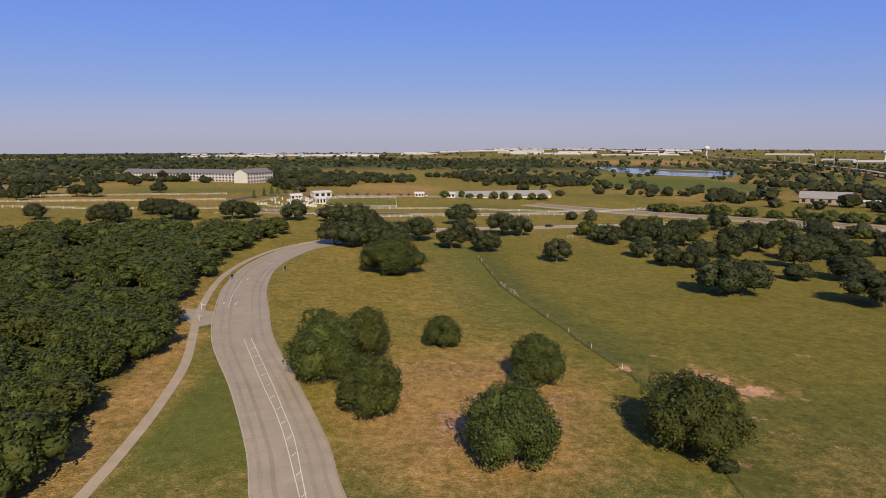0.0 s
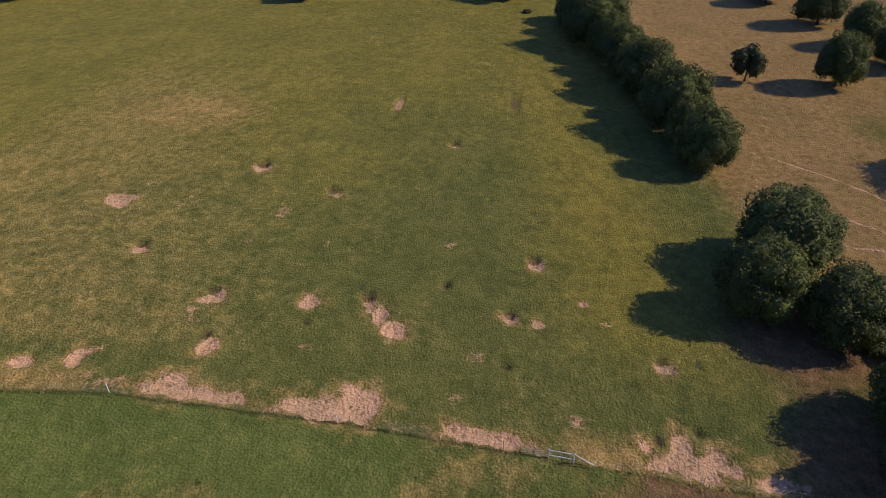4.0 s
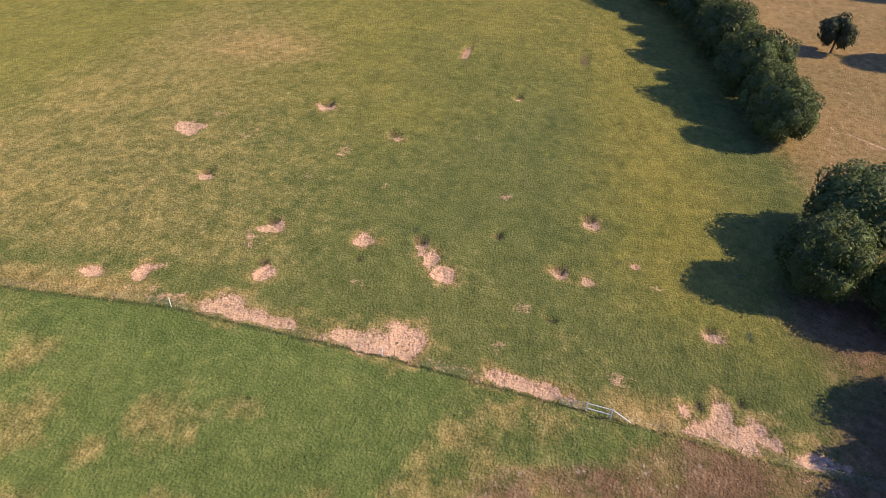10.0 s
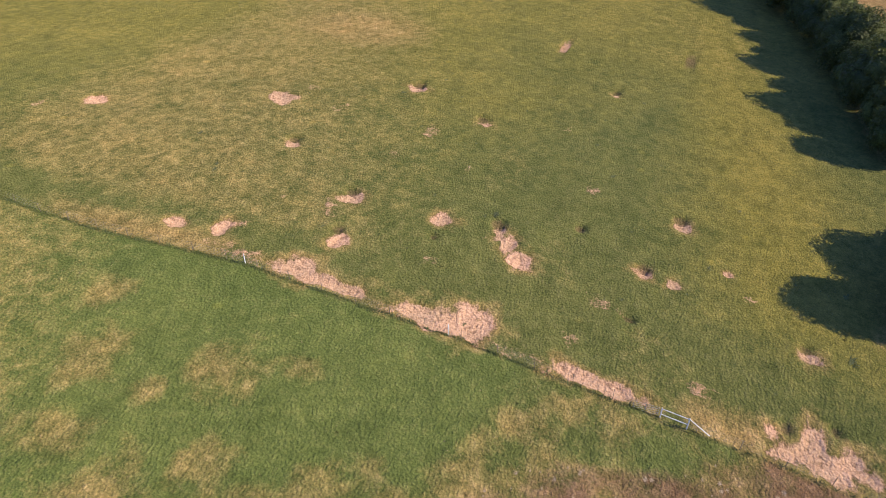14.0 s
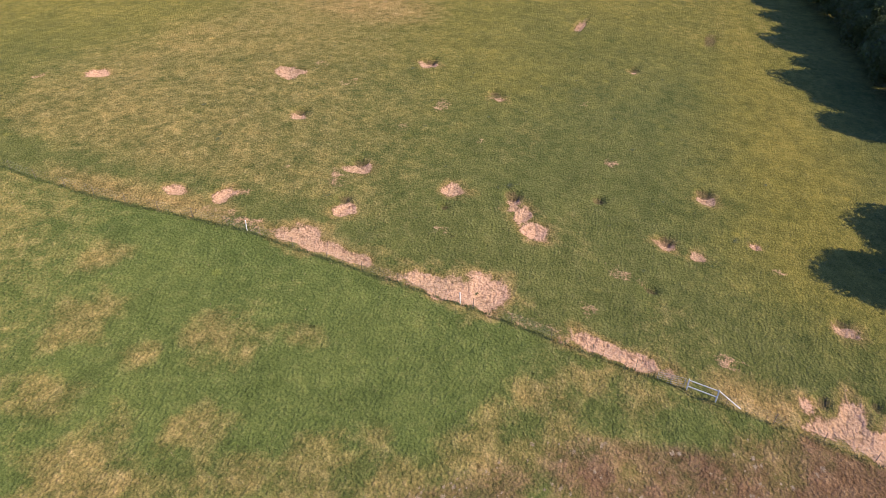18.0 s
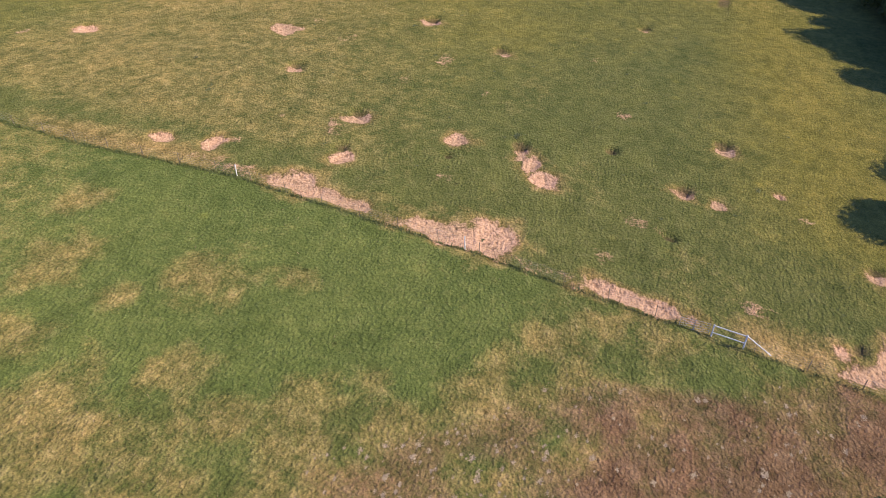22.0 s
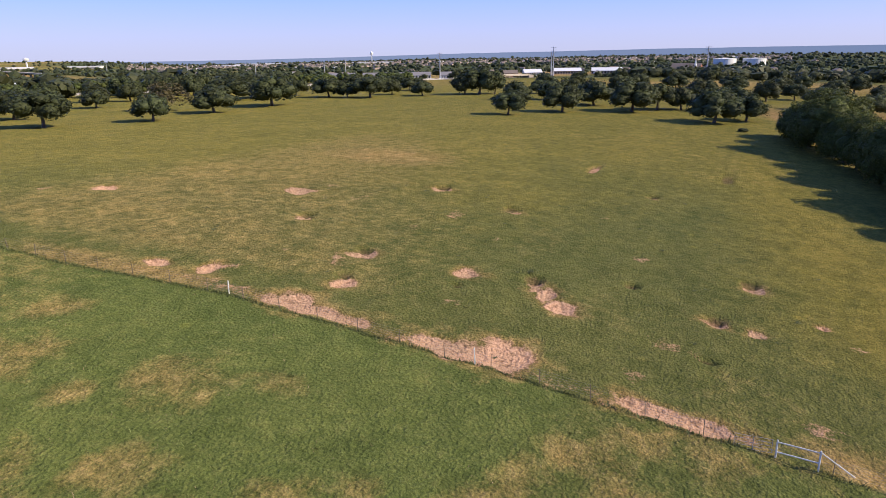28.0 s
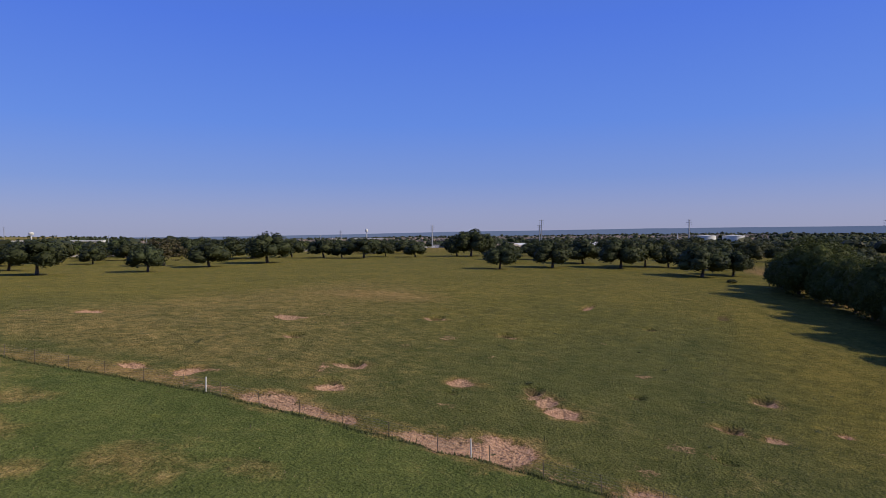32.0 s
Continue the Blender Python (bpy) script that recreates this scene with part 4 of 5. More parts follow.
for tries in range(6000):
    y = wood.uniform(48, 300)
    depth = wood.random() ** 1.3 * 210
    x = float(np.interp(y, EDGE_Y, EDGE_X)) - 4 - depth
    if abs(y - 154.5) < 6 and x > -95:
        continue
    if y > 290 - (abs(x) - 66) * 0.18 or any((x - a) ** 2 + (y - b) ** 2 < (4.0 + depth * 0.016) ** 2 * 1.55 for a, b in placed):
        continue
    placed.append((x, y))
    r = wood.uniform(5.6, 7.8)
    plant(wood.choice("fg" if y < 185 and depth < 70 else "qr"), x, y, r, wood.uniform(7.6, 9.6), group="trees of the wood", turn=wood.random() * 360)
    if len(placed) >= 330:
        break

# looser trees between the grove and the highway
loose = random.Random(77)
for k in range(46):
    x = loose.uniform(70, 330)
    y = loose.uniform(300, 352) - (x - 70) * 0.12 + (40 if x < 190 else 0) * loose.random()
    if float(fence_x(y)) < x and abs(x - 243) > 6:
        plant(loose.choice("mnop" if k < 24 else "s"), x, y, loose.uniform(4.6, 7.2), loose.uniform(7, 10.5), "dark-green oak in an open grove on mown grass", "oaks of the grove", loose.random() * 360)


# ---- the fence between the pasture and the ungrazed strip ----
def fence_line():
    fence = thing("wire_fence", at(43.5, 0), "wire stock fence on thin posts with some pale pipe posts", "fence")
    inv = Matrix.Translation(Vector(at(43.5, 0))).inverted()
    rng = random.Random(8)
    post = tube([(0, 0, -0.5), (0, 0, 0.6), (0.01, 0, 1.22)], [0.032, 0.030, 0.026], 5)
    thin = bpy.data.meshes.new("post")
    post.to_mesh(thin), post.free()
    thin.materials.append(POST)
    pale = tube([(0, 0, -0.5), (0, 0, 1.30), (0, 0, 1.34)], [0.055, 0.055, 0.035], 8)
    white = bpy.data.meshes.new("pipe_post")
    pale.to_mesh(white), pale.free()
    white.materials.append(WHITE)
    tops, y = [], -70.0
    while y < 249:
        x = float(fence_x(y)) + rng.uniform(-0.06, 0.06)
        tops.append((x, y))
        if not -6 < y < -0.5:
            bright = any(abs(y - k) < 0.5 for k in (126, 138, 150, 162, 214, 226, 238, 246))
            ob = part("pipe_post" if bright else "post", white if bright else thin, None, fence, "white-painted pipe post" if bright else "")
            ob.matrix_basis = inv @ pose(*at(x, y), rng.uniform(-3, 3), rng.uniform(-4, 4), rng.random() * 360)
        y += 4.0
    for y in (43.7, 19.4):
        part("pipe_post", white, None, fence, "white-painted pipe post").matrix_basis = inv @ pose(*at(float(fence_x(y)), y), rng.uniform(-3, 3), rng.uniform(-3, 3))
    for k in range(5):
        pts = [inv @ Vector(at(x, y, 0.28 + 0.22 * k)) for x, y in tops]
        part("wire", tube([p[:] for p in pts], 0.0065, 3), WIRE, fence, "twisted steel wire")


fence_line()


def brace(x, y, length, turn, stay):
    """A pipe brace: two posts, two rails and a slanting stay."""
    root = thing("fence_brace", at(x, y), "galvanised pipe fence brace with two rails and a slanting stay", "fence", turn=turn)
    for k in (0, length):
        part("post", tube([(k, 0, -0.8), (k, 0, 1.28), (k, 0, 1.32)], [0.06, 0.06, 0.035], 8), GALV, root)
    for z in (0.40, 1.15):
        part("rail", tube([(0, 0, z), (length, 0, z)], 0.045, 8), GALV, root)
    a = length if stay > 0 else 0
    part("stay", tube([(a, 0, 1.2), (a + stay, 0, 0.05)], 0.042, 8), GALV, root, "slanting pipe stay")
    return root


brace(43.72, -2.6, 2.55, -97, 2.05)
brace(17.6, 198.2, 3.0, -74, -2.2)
brace(19.4, 189.5, 3.4, -72, 2.4)
brace(60, 318, 3.0, 20, 2.0)


def tube_gate(x, y, turn, length, label):
    root = thing("tube_gate", at(x, y), label, "gate", turn=turn)
    for k in (0.03, length - 0.03):
        part("upright", tube([(k, 0, 0.2), (k, 0, 1.25)], 0.016, 6), STEEL, root)
    for k in range(5):
        part("bar", tube([(0.03, 0, 0.22 + 0.255 * k), (length - 0.03, 0, 0.22 + 0.255 * k)], 0.012, 5), STEEL, root)
    part("middle_strap", box((length / 2 - 0.02, -0.012, 0.2), (length / 2 + 0.02, 0.012, 1.25)), STEEL, root)
    part("hinge", tube([(-0.12, 0, 0.45), (0.04, 0, 0.45)], 0.02, 6), STEEL, root)


tube_gate(43.7, -2.35, 93, 2.4, "thin grey tube gate hung in the wire fence")


# ---- grass and weeds ----
def blades_material(name, lo, hi):
    m, n, l, b = material(name, 0.7)
    g = n.new("ShaderNodeNewGeometry")
    l.new(ramp(n, l, g.outputs["Random Per Island"], (0.0, lo), (1.0, hi)), b.inputs["Base Color"])
    return m


def tufts(name, label, mat, count, area, want, height, spread, seed, blades=4):
    """Tufts of bent blades, each blade a narrow leaf of two faces, where want(masks) says so."""
    rng = np.random.default_rng(seed)
    x, y = rng.uniform(area[0], area[1], count), rng.uniform(area[2], area[3], count)
    keep = rng.random(count) < want(x, y, *masks(x, y))
    x, y = x[keep], y[keep]
    z = base_height(x, y) + relief(x, y) - 0.03
    n = len(x) * blades
    X, Y, Z0 = np.repeat(x, blades), np.repeat(y, blades), np.repeat(z, blades)
    hh = height * np.exp(rng.normal(size=n) * 0.35)
    a = rng.random(n) * 6.283
    ox, oy = rng.normal(size=n) * spread, rng.normal(size=n) * spread
    lean = hh * rng.uniform(0.25, 0.9, n)
    w = hh * 0.13
    ca, sa = np.cos(a), np.sin(a)
    P = np.stack([X + ox, Y + oy, Z0], 1)
    side = np.stack([-sa * w, ca * w, 0 * w], 1)
    tip = np.stack([ca * lean, sa * lean, hh], 1)
    V = np.stack([P - side, P + side, P + tip], 1).reshape(-1, 3)
    F = np.arange(3 * n).reshape(n, 3)
    tagged(new(name, mesh(name, V, F, mat)), label, "grass", kind="stuff")


BL_GREEN = blades_material("green_blades", (0.075, 0.104, 0.026), (0.170, 0.193, 0.062))
BL_DRY = blades_material("dry_blades", (0.15, 0.105, 0.06), (0.35, 0.26, 0.16))
BL_FIELD = blades_material("grazed_blades", (0.065, 0.077, 0.026), (0.154, 0.150, 0.060))
tufts("tall_grass", "tall green ungrazed grass beside the wire fence", BL_GREEN, 60000, (10, 43.8, -22, 80), lambda x, y, soil, lush, straw, olive, rust, canopy_and_shade, pit: (x < fence_x(y)) * (0.02 + 0.75 * lush), 0.085, 0.16, 41)
tufts("dry_grass", "dry tan grass and weeds on the near side of the fence", BL_DRY, 34000, (8, 43.8, -50, 80), lambda x, y, soil, lush, straw, olive, rust, canopy_and_shade, pit: (x < fence_x(y)) * (0.04 + 0.5 * straw + 0.4 * rust), 0.09, 0.15, 42)
tufts("pasture_grass", "short grazed tufts in the cattle pasture", BL_FIELD, 50000, (44, 118, -34, 75), lambda x, y, soil, lush, straw, olive, rust, canopy_and_shade, pit: (x > fence_x(y)) * (1 - soil) * step(0.38, 0.60, fbm(x * 0.6, y * 0.6, 9, 3)), 0.10, 0.14, 43)
BL_WEED = blades_material("weed_blades", (0.050, 0.068, 0.020), (0.125, 0.138, 0.048))
tufts("fence_weeds", "rank weeds growing along the foot of the wire fence", BL_WEED, 64000, (37.5, 44.3, -45, 112), lambda x, y, soil, lush, straw, olive, rust, canopy_and_shade, pit: np.exp(-((x - fence_x(y) + 0.2) / 0.22) ** 2) * (0.35 + 0.65 * step(-2, 8, y)), 0.17, 0.08, 44)
tufts("verge_weeds", "dark weeds under the wire fence near the grove", BL_WEED, 60000, (12, 40.5, 112, 250), lambda x, y, soil, lush, straw, olive, rust, canopy_and_shade, pit: np.exp(-((x - fence_x(y) + 0.2) / 0.3) ** 2), 0.32, 0.12, 45)


def tussocks(name, label, category, mat, spots, size, blades, seed, lean=1.0):
    """Low splayed tussocks of short leaves, joined."""
    rng = np.random.default_rng(seed)
    V = []
    for x, y in spots:
        r = size * math.exp(rng.normal() * 0.4)
        z = float(base_height(x, y) + relief(np.array([x]), np.array([y]))[0])
        p = rng.normal(size=(blades, 3)) * [r * 0.7, r * 0.5, 0] + [x, y, z]
        a = rng.random(blades) * 6.283
        out = np.stack([np.cos(a), np.sin(a), 0.45 + 0 * a], 1) * r * lean
        side = np.stack([-np.sin(a), np.cos(a), 0 * a], 1) * r * 0.2
        V.append(np.stack([p - side, p + side, p + out], 1).reshape(-1, 3))
    V = np.concatenate(V)
    tagged(new(name, mesh(name, V, np.arange(len(V)).reshape(-1, 3), mat)), label, category, kind="stuff")


clod = random.Random(23)
spots_ = []
while len(spots_) < 420:
    x, y = clod.uniform(12, 41), clod.uniform(-14, 24)
    if y < np.interp(x, [12, 20, 27, 32, 35, 37, 41], [24, 19, 11, 8, 4, -3, -8]) and clod.random() < 0.3 + 0.7 * math.exp(-(((x - 22) / 5) ** 2 + ((y - 12) / 6) ** 2)):
        spots_.append((x, y))
tussocks("dead_tussocks", "pale bleached tussocks among dying weeds", "grass", blades_material("bleached_straw", (0.21, 0.150, 0.090), (0.36, 0.275, 0.175)), spots_, 0.10, 44, 24, 0.8)
spots_ = [(clod.uniform(46, 120), clod.uniform(-26, 70)) for k in range(60)]
tussocks("dark_tussocks", "dark rank tussocks left ungrazed in the pasture", "grass", blades_material("rank_grass", (0.045, 0.055, 0.020), (0.090, 0.100, 0.036)), spots_, 0.17, 24, 25)


# ---- far woods ----
FAR_ICO_V, FAR_ICO_F = icosphere(1)
HIGHWAY = [(60, 500), (140, 445), (215, 395), (290, 335), (357, 288), (430, 262), (504, 239), (575, 222), (640, 205), (760, 172), (960, 110)]


def off_line(x, y, line):
    """The distance from places to a line of points."""
    d = np.full(x.shape, 1e9)
    for (ax, ay), (bx, by) in zip(line, line[1:]):
        t = np.clip(((x - ax) * (bx - ax) + (y - ay) * (by - ay)) / ((bx - ax) ** 2 + (by - ay) ** 2), 0, 1)
        d = np.minimum(d, np.hypot(x - ax - t * (bx - ax), y - ay - t * (by - ay)))
    return d


# open ground among the woods: x, y, half sizes
CLEAR = [(900, 470, 150, 190), (720, 360, 150, 130), (-225, 460, 190, 170), (-45, 630, 60, 80), (290, 830, 115, 190), (560, 1900, 230, 330), (400, 1210, 130, 280), (-40, 455, 135, 85), (45, 560, 95, 40), (-290, 640, 160, 110), (690, 330, 120, 130), (800, 200, 80, 60), (560, 140, 130, 70), (-150, 400, 110, 90), (420, 330, 60, 40)]


def wooded(x, y, rng):
    r, az = np.hypot(x, y), np.degrees(np.arctan2(x, y))
    dens = fbm(x * 0.006, y * 0.006, 31, 4) + 0.5 * (fbm(x * 0.02, y * 0.02, 33, 3) - 0.45)
    level = np.where(az > 38, 0.33, 0.455) - 0.10 * step(1200, 2600, r) - 0.14 * ((az > 40) & (r > 640) & (r < 1500))
    level = level - 0.16 * ((az < -4) & (r > 760))
    p = step(level, level + 0.14, dens)
    p = np.maximum(p, 0.9 * step(0.31, 0.43, dens) * ((az > -12) & (az < 27) & (r > 590) & (r < 2000)))
    p = p * (1 - 0.6 * ((az > -20) & (az < 34)) * step(1900, 2400, r))
    for cx, cy, sx_, sy_ in CLEAR:
        p = p * (1 - np.exp(-(((x - cx) / sx_) ** 2 + ((y - cy) / sy_) ** 2) ** 3))
    p = np.maximum(p, 0.85 * step(430, 500, r) * step(70, 76, az))
    p = p * step(18, 34, off_line(x, y, HIGHWAY)) * step(14, 22, off_line(x, y, ROAD))
    p = p * (1 - 0.88 * ((az > 53) & (az < 80) & (r > 420) & (r < 1190)))
    inside = (x < 560) & (y < 410 - 0.35 * x) & (x > -70)      # the pasture and its groves
    left = (x <= -60) & (y < 330)
    return rng.random(len(x)) < p * (~inside) * (~left)


def far_trees(name, label, count, r0, r1, size, blobs, leaves, seed, az0=-50, az1=125):
    rng = np.random.default_rng(seed)
    r = np.sqrt(rng.uniform(r0**2, r1**2, count))
    az = np.radians(rng.uniform(az0, az1, count))
    x, y = r * np.sin(az), r * np.cos(az)
    keep = wooded(x, y, rng)
    x, y, n = x[keep], y[keep], int(keep.sum())
    z = base_height(x, y)
    s = size * np.exp(rng.normal(size=n) * 0.25)
    V, F, base = [], [], 0
    nv = len(FAR_ICO_V)
    for k in range(blobs):
        a, d = rng.random(n) * 6.283, s * (0.0 if k == 0 else 0.55) * np.sqrt(rng.random(n))
        br = s * rng.uniform(0.45, 0.75, n)
        c = np.stack([x + np.cos(a) * d, y + np.sin(a) * d, z + br * 0.5 + s * rng.uniform(0.0, 0.45, n)], 1)
        w = FAR_ICO_V[None] * [1, 1, 0.72] * (br[:, None, None] * (1 + 0.24 * rng.normal(size=(n, nv, 1)))) + c[:, None]
        V.append(w.reshape(-1, 3))
        F.append((FAR_ICO_F[None] + (base + np.arange(n) * nv)[:, None, None]).reshape(-1, 3))
        base += n * nv
    V, F = np.concatenate(V), [f for b in F for f in b.tolist()]
    if leaves:
        m = n * leaves
        d = rng.normal(size=(m, 3))
        d /= np.linalg.norm(d, axis=1, keepdims=True)
        S = np.repeat(s, leaves)
        pos = np.stack([np.repeat(x, leaves), np.repeat(y, leaves), np.repeat(z, leaves) + S * 0.55], 1) + d * (S * rng.uniform(0.6, 0.98, m))[:, None] * [1, 1, 0.6]
        a = np.cross(d, rng.normal(size=(m, 3)))
        a /= np.linalg.norm(a, axis=1, keepdims=True)
        b = np.cross(d, a)
        q = (S * rng.uniform(0.08, 0.18, m))[:, None]
        L = np.stack([pos - a * q, pos + b * q, pos + a * q, pos - b * q], 1).reshape(-1, 3)
        F += (np.arange(4 * m).reshape(m, 4) + len(V)).tolist()
        V = np.concatenate([V, L])
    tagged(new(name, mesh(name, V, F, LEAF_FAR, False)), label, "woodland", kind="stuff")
    return n


far_trees("woodland", "scattered dark-green trees and thickets beyond the road", 6600, 330, 950, 5.4, 3, 66, 51)
far_trees("woodland_distant", "distant dark-green woods between fields and houses", 9500, 900, 2200, 6.8, 1, 4, 52)
far_trees("woodland_horizon", "dark wooded country reaching to the horizon", 8500, 2100, 4700, 8.0, 1, 0, 53, -60, 135)

# oaks scattered over the open fields beyond the wood
OPEN = [(-365, 564), (-291, 447), (-295, 471), (-310, 513), (-355, 612), (-270, 484), (-330, 616), (-256, 479), (-206, 330), (-164, 315), (-172, 342), (-160, 322), (-160, 360), (-152, 362), (-130, 332), (-138, 336), (-110, 340), (-104, 349), (-230, 530), (-78, 341), (-400, 560), (-300, 640)]
field = random.Random(4)
for x, y in OPEN:
    plant(field.choice("mnop"), x, y, field.uniform(5.5, 8.0), field.uniform(8, 11), "dark-green oak alone on open olive pasture", "oaks of the open fields", field.random() * 360)


def cedar(x, y, h):
    root = thing("cedar_tree", at(x, y), "small dark conical evergreen beside the oval drive", "tree", "evergreens")
    part("trunk", tube([(0, 0, -0.3), (0, 0, h * 0.5)], 0.12, 5), BARK, root)
    rng = np.random.default_rng(int(h * 100))
    n = 260
    z = h * (0.08 + 0.92 * rng.random(n) ** 1.3)
    a, r = rng.random(n) * 6.283, h * 0.27 * (1 - z / h) + 0.1
    pos = np.stack([np.cos(a) * r, np.sin(a) * r, z], 1)
    out = np.stack([np.cos(a), np.sin(a), 0 * a - 0.5], 1) * 0.42
    side = np.stack([-np.sin(a), np.cos(a), 0 * a], 1) * 0.3
    part("crown", mesh("crown", np.stack([pos - side, pos + out, pos + side, pos - out * 0.6], 1).reshape(-1, 3), np.arange(4 * n).reshape(n, 4), LEAF), None, root)


for x, y, h in ((-138, 478, 6.0), (-135, 494, 6.4), (-134, 512, 7.0), (-131, 519, 7.2), (-127, 526, 7.6), (-122, 540, 8.0)):
    cedar(x, y, h)

# single trees of the second row, just past the highway
second = random.Random(12)
BELT = [(150, 470), (235, 415), (300, 365), (375, 318), (440, 290), (520, 268)]
for k in range(84):
    a, b = BELT[(k * 5) // 84], BELT[(k * 5) // 84 + 1]
    t = (k * 5 / 84) % 1
    x, y = a[0] + (b[0] - a[0]) * t + second.uniform(-6, 12), a[1] + (b[1] - a[1]) * t + second.uniform(-4, 14)
    plant("s", x, y, second.uniform(4.5, 6.8), second.uniform(6, 9.5), "round dark-green tree in a belt along the highway", "trees along the highway", second.random() * 360)

for k in range(9):
    plant("s", 2 + k * 10 + second.uniform(-3, 3), 538 + k * 2.4 + second.uniform(-5, 4), second.uniform(3.2, 4.8), second.uniform(5, 8), "round dark-green tree in front of a long stable", "trees along the stable", second.random() * 360)

# ---- highway, drives and lots ----
highway = tagged(ribbon("highway", HIGHWAY, 11.0, CONCRETE, 0.12, 0.3, fine=8.0), "pale concrete highway beyond the pasture", "road", kind="structure")
tagged(ribbon("frontage_road", offset(HIGHWAY, -24), 8.0, GRAVEL, 0.10, 0.3, fine=8.0), "pale frontage road beside the highway", "road", kind="structure")
tagged(ribbon("highway_median", offset(HIGHWAY, -12.5), 9.0, plain("dry_verge", (0.30, 0.22, 0.12), 0.95, 0, 0.25, 0.3), 0.06, 0.3, fine=8.0), "dry brown grass strip between the carriageways", "verge", kind="structure")
tagged(ribbon("oval_drive", [(-84, 515), (-118, 508), (-140, 491), (-145, 457), (-143, 430), (-127, 404), (-108, 390), (-70, 380), (-20, 392)], 6.5, ASPHALT, 0.10, 0.3, fine=4.0), "black asphalt drive curving round the show ground", "road", kind="structure")
tagged(ribbon("show_drive", [(-130, 372), (-72, 378), (0, 405), (60, 440), (104, 472), (160, 490)], 6.0, GRAVEL, 0.09, 0.3, fine=5.0), "pale gravel drive between white rail fences", "road", kind="structure")
tagged(ribbon("show_lot", [(-84, 510), (-28, 534), (20, 548)], 16.0, GRAVEL, 0.08, 0.3, fine=8.0), "pale gravel parking lot", "lot", kind="structure")
tagged(ribbon("yard", [(-108, 478), (-84, 494)], 30.0, GRAVEL, 0.07, 0.3, fine=8.0), "pale gravel yard inside the oval drive", "lot", kind="structure")


def rail_fence(line, label, gap=7.0, height=1.35):
    root = thing("rail_fence", at(*line[0]), label, "fence", "white rail fences")
    inv = Matrix.Translation(Vector(at(*line[0]))).inverted()
    post = bpy.data.meshes.new("post")
    b = box((-0.12, -0.12, -0.3), (0.12, 0.12, height + 0.1), 0.02)
    b.to_mesh(post), b.free()
    post.materials.append(WHITE)
    total = sum(math.hypot(b[0] - a[0], b[1] - a[1]) for a, b in zip(line, line[1:]))
    pts, s = [], 0.0
    while s < total:
        x, y, a = along(line, s)
        pts.append((x, y))
        ob = part("post", post, None, root)
        ob.matrix_basis = inv @ pose(*at(x, y), 0, 0, a)
        s += gap
    for z in (0.45, 0.9, height):
        part("rail", tube([(inv @ Vector(at(x, y, z)))[:] for x, y in pts], 0.065, 4), WHITE, root)


RAILS = "white-painted three-rail paddock fence"
rail_fence([(-110, 386), (-70, 367), (-35, 368), (0, 388), (62, 424), (108, 450)], RAILS)
rail_fence([(-60, 404), (-1, 431), (54, 446), (107, 458), (146, 488), (191, 484)], RAILS)
rail_fence([(-122, 397), (-145, 387), (-210, 384), (-267, 395), (-340, 405)], RAILS)
rail_fence([(-168, 508), (-248, 493), (-327, 485), (-390, 480)], RAILS)
rail_fence([(-150, 452), (-230, 438), (-330, 432)], RAILS)
rail_fence([(-120, 475), (-125, 432), (-108, 408), (-84, 402)], RAILS)
rail_fence([(-78, 420), (-84, 486), (-37, 503), (-31, 428), (-76, 416)], RAILS)
rail_fence(offset(HIGHWAY, 12)[2:8], RAILS)


def show_jump(x, y, turn, wide):
    """A show jump: two standards and three poles."""
    root = thing("show_jump", at(x, y), "white-painted show jump with poles on two standards", "jump", "show jumps", turn=turn)
    for s in (-wide / 2, wide / 2):
        part("standard", box((s - 0.3, -0.35, -0.05), (s + 0.3, 0.35, 1.7), 0.04), WHITE, root)
    for z in (0.35, 0.75, 1.15):
        part("pole", tube([(-wide / 2, 0, z), (wide / 2, 0, z)], 0.09, 6), WHITE, root)


jumps = random.Random(15)
for k in range(34):
    show_jump(-96 + jumps.uniform(-22, 14), 442 + jumps.uniform(-30, 32), jumps.uniform(0, 180), jumps.uniform(3, 4.5))

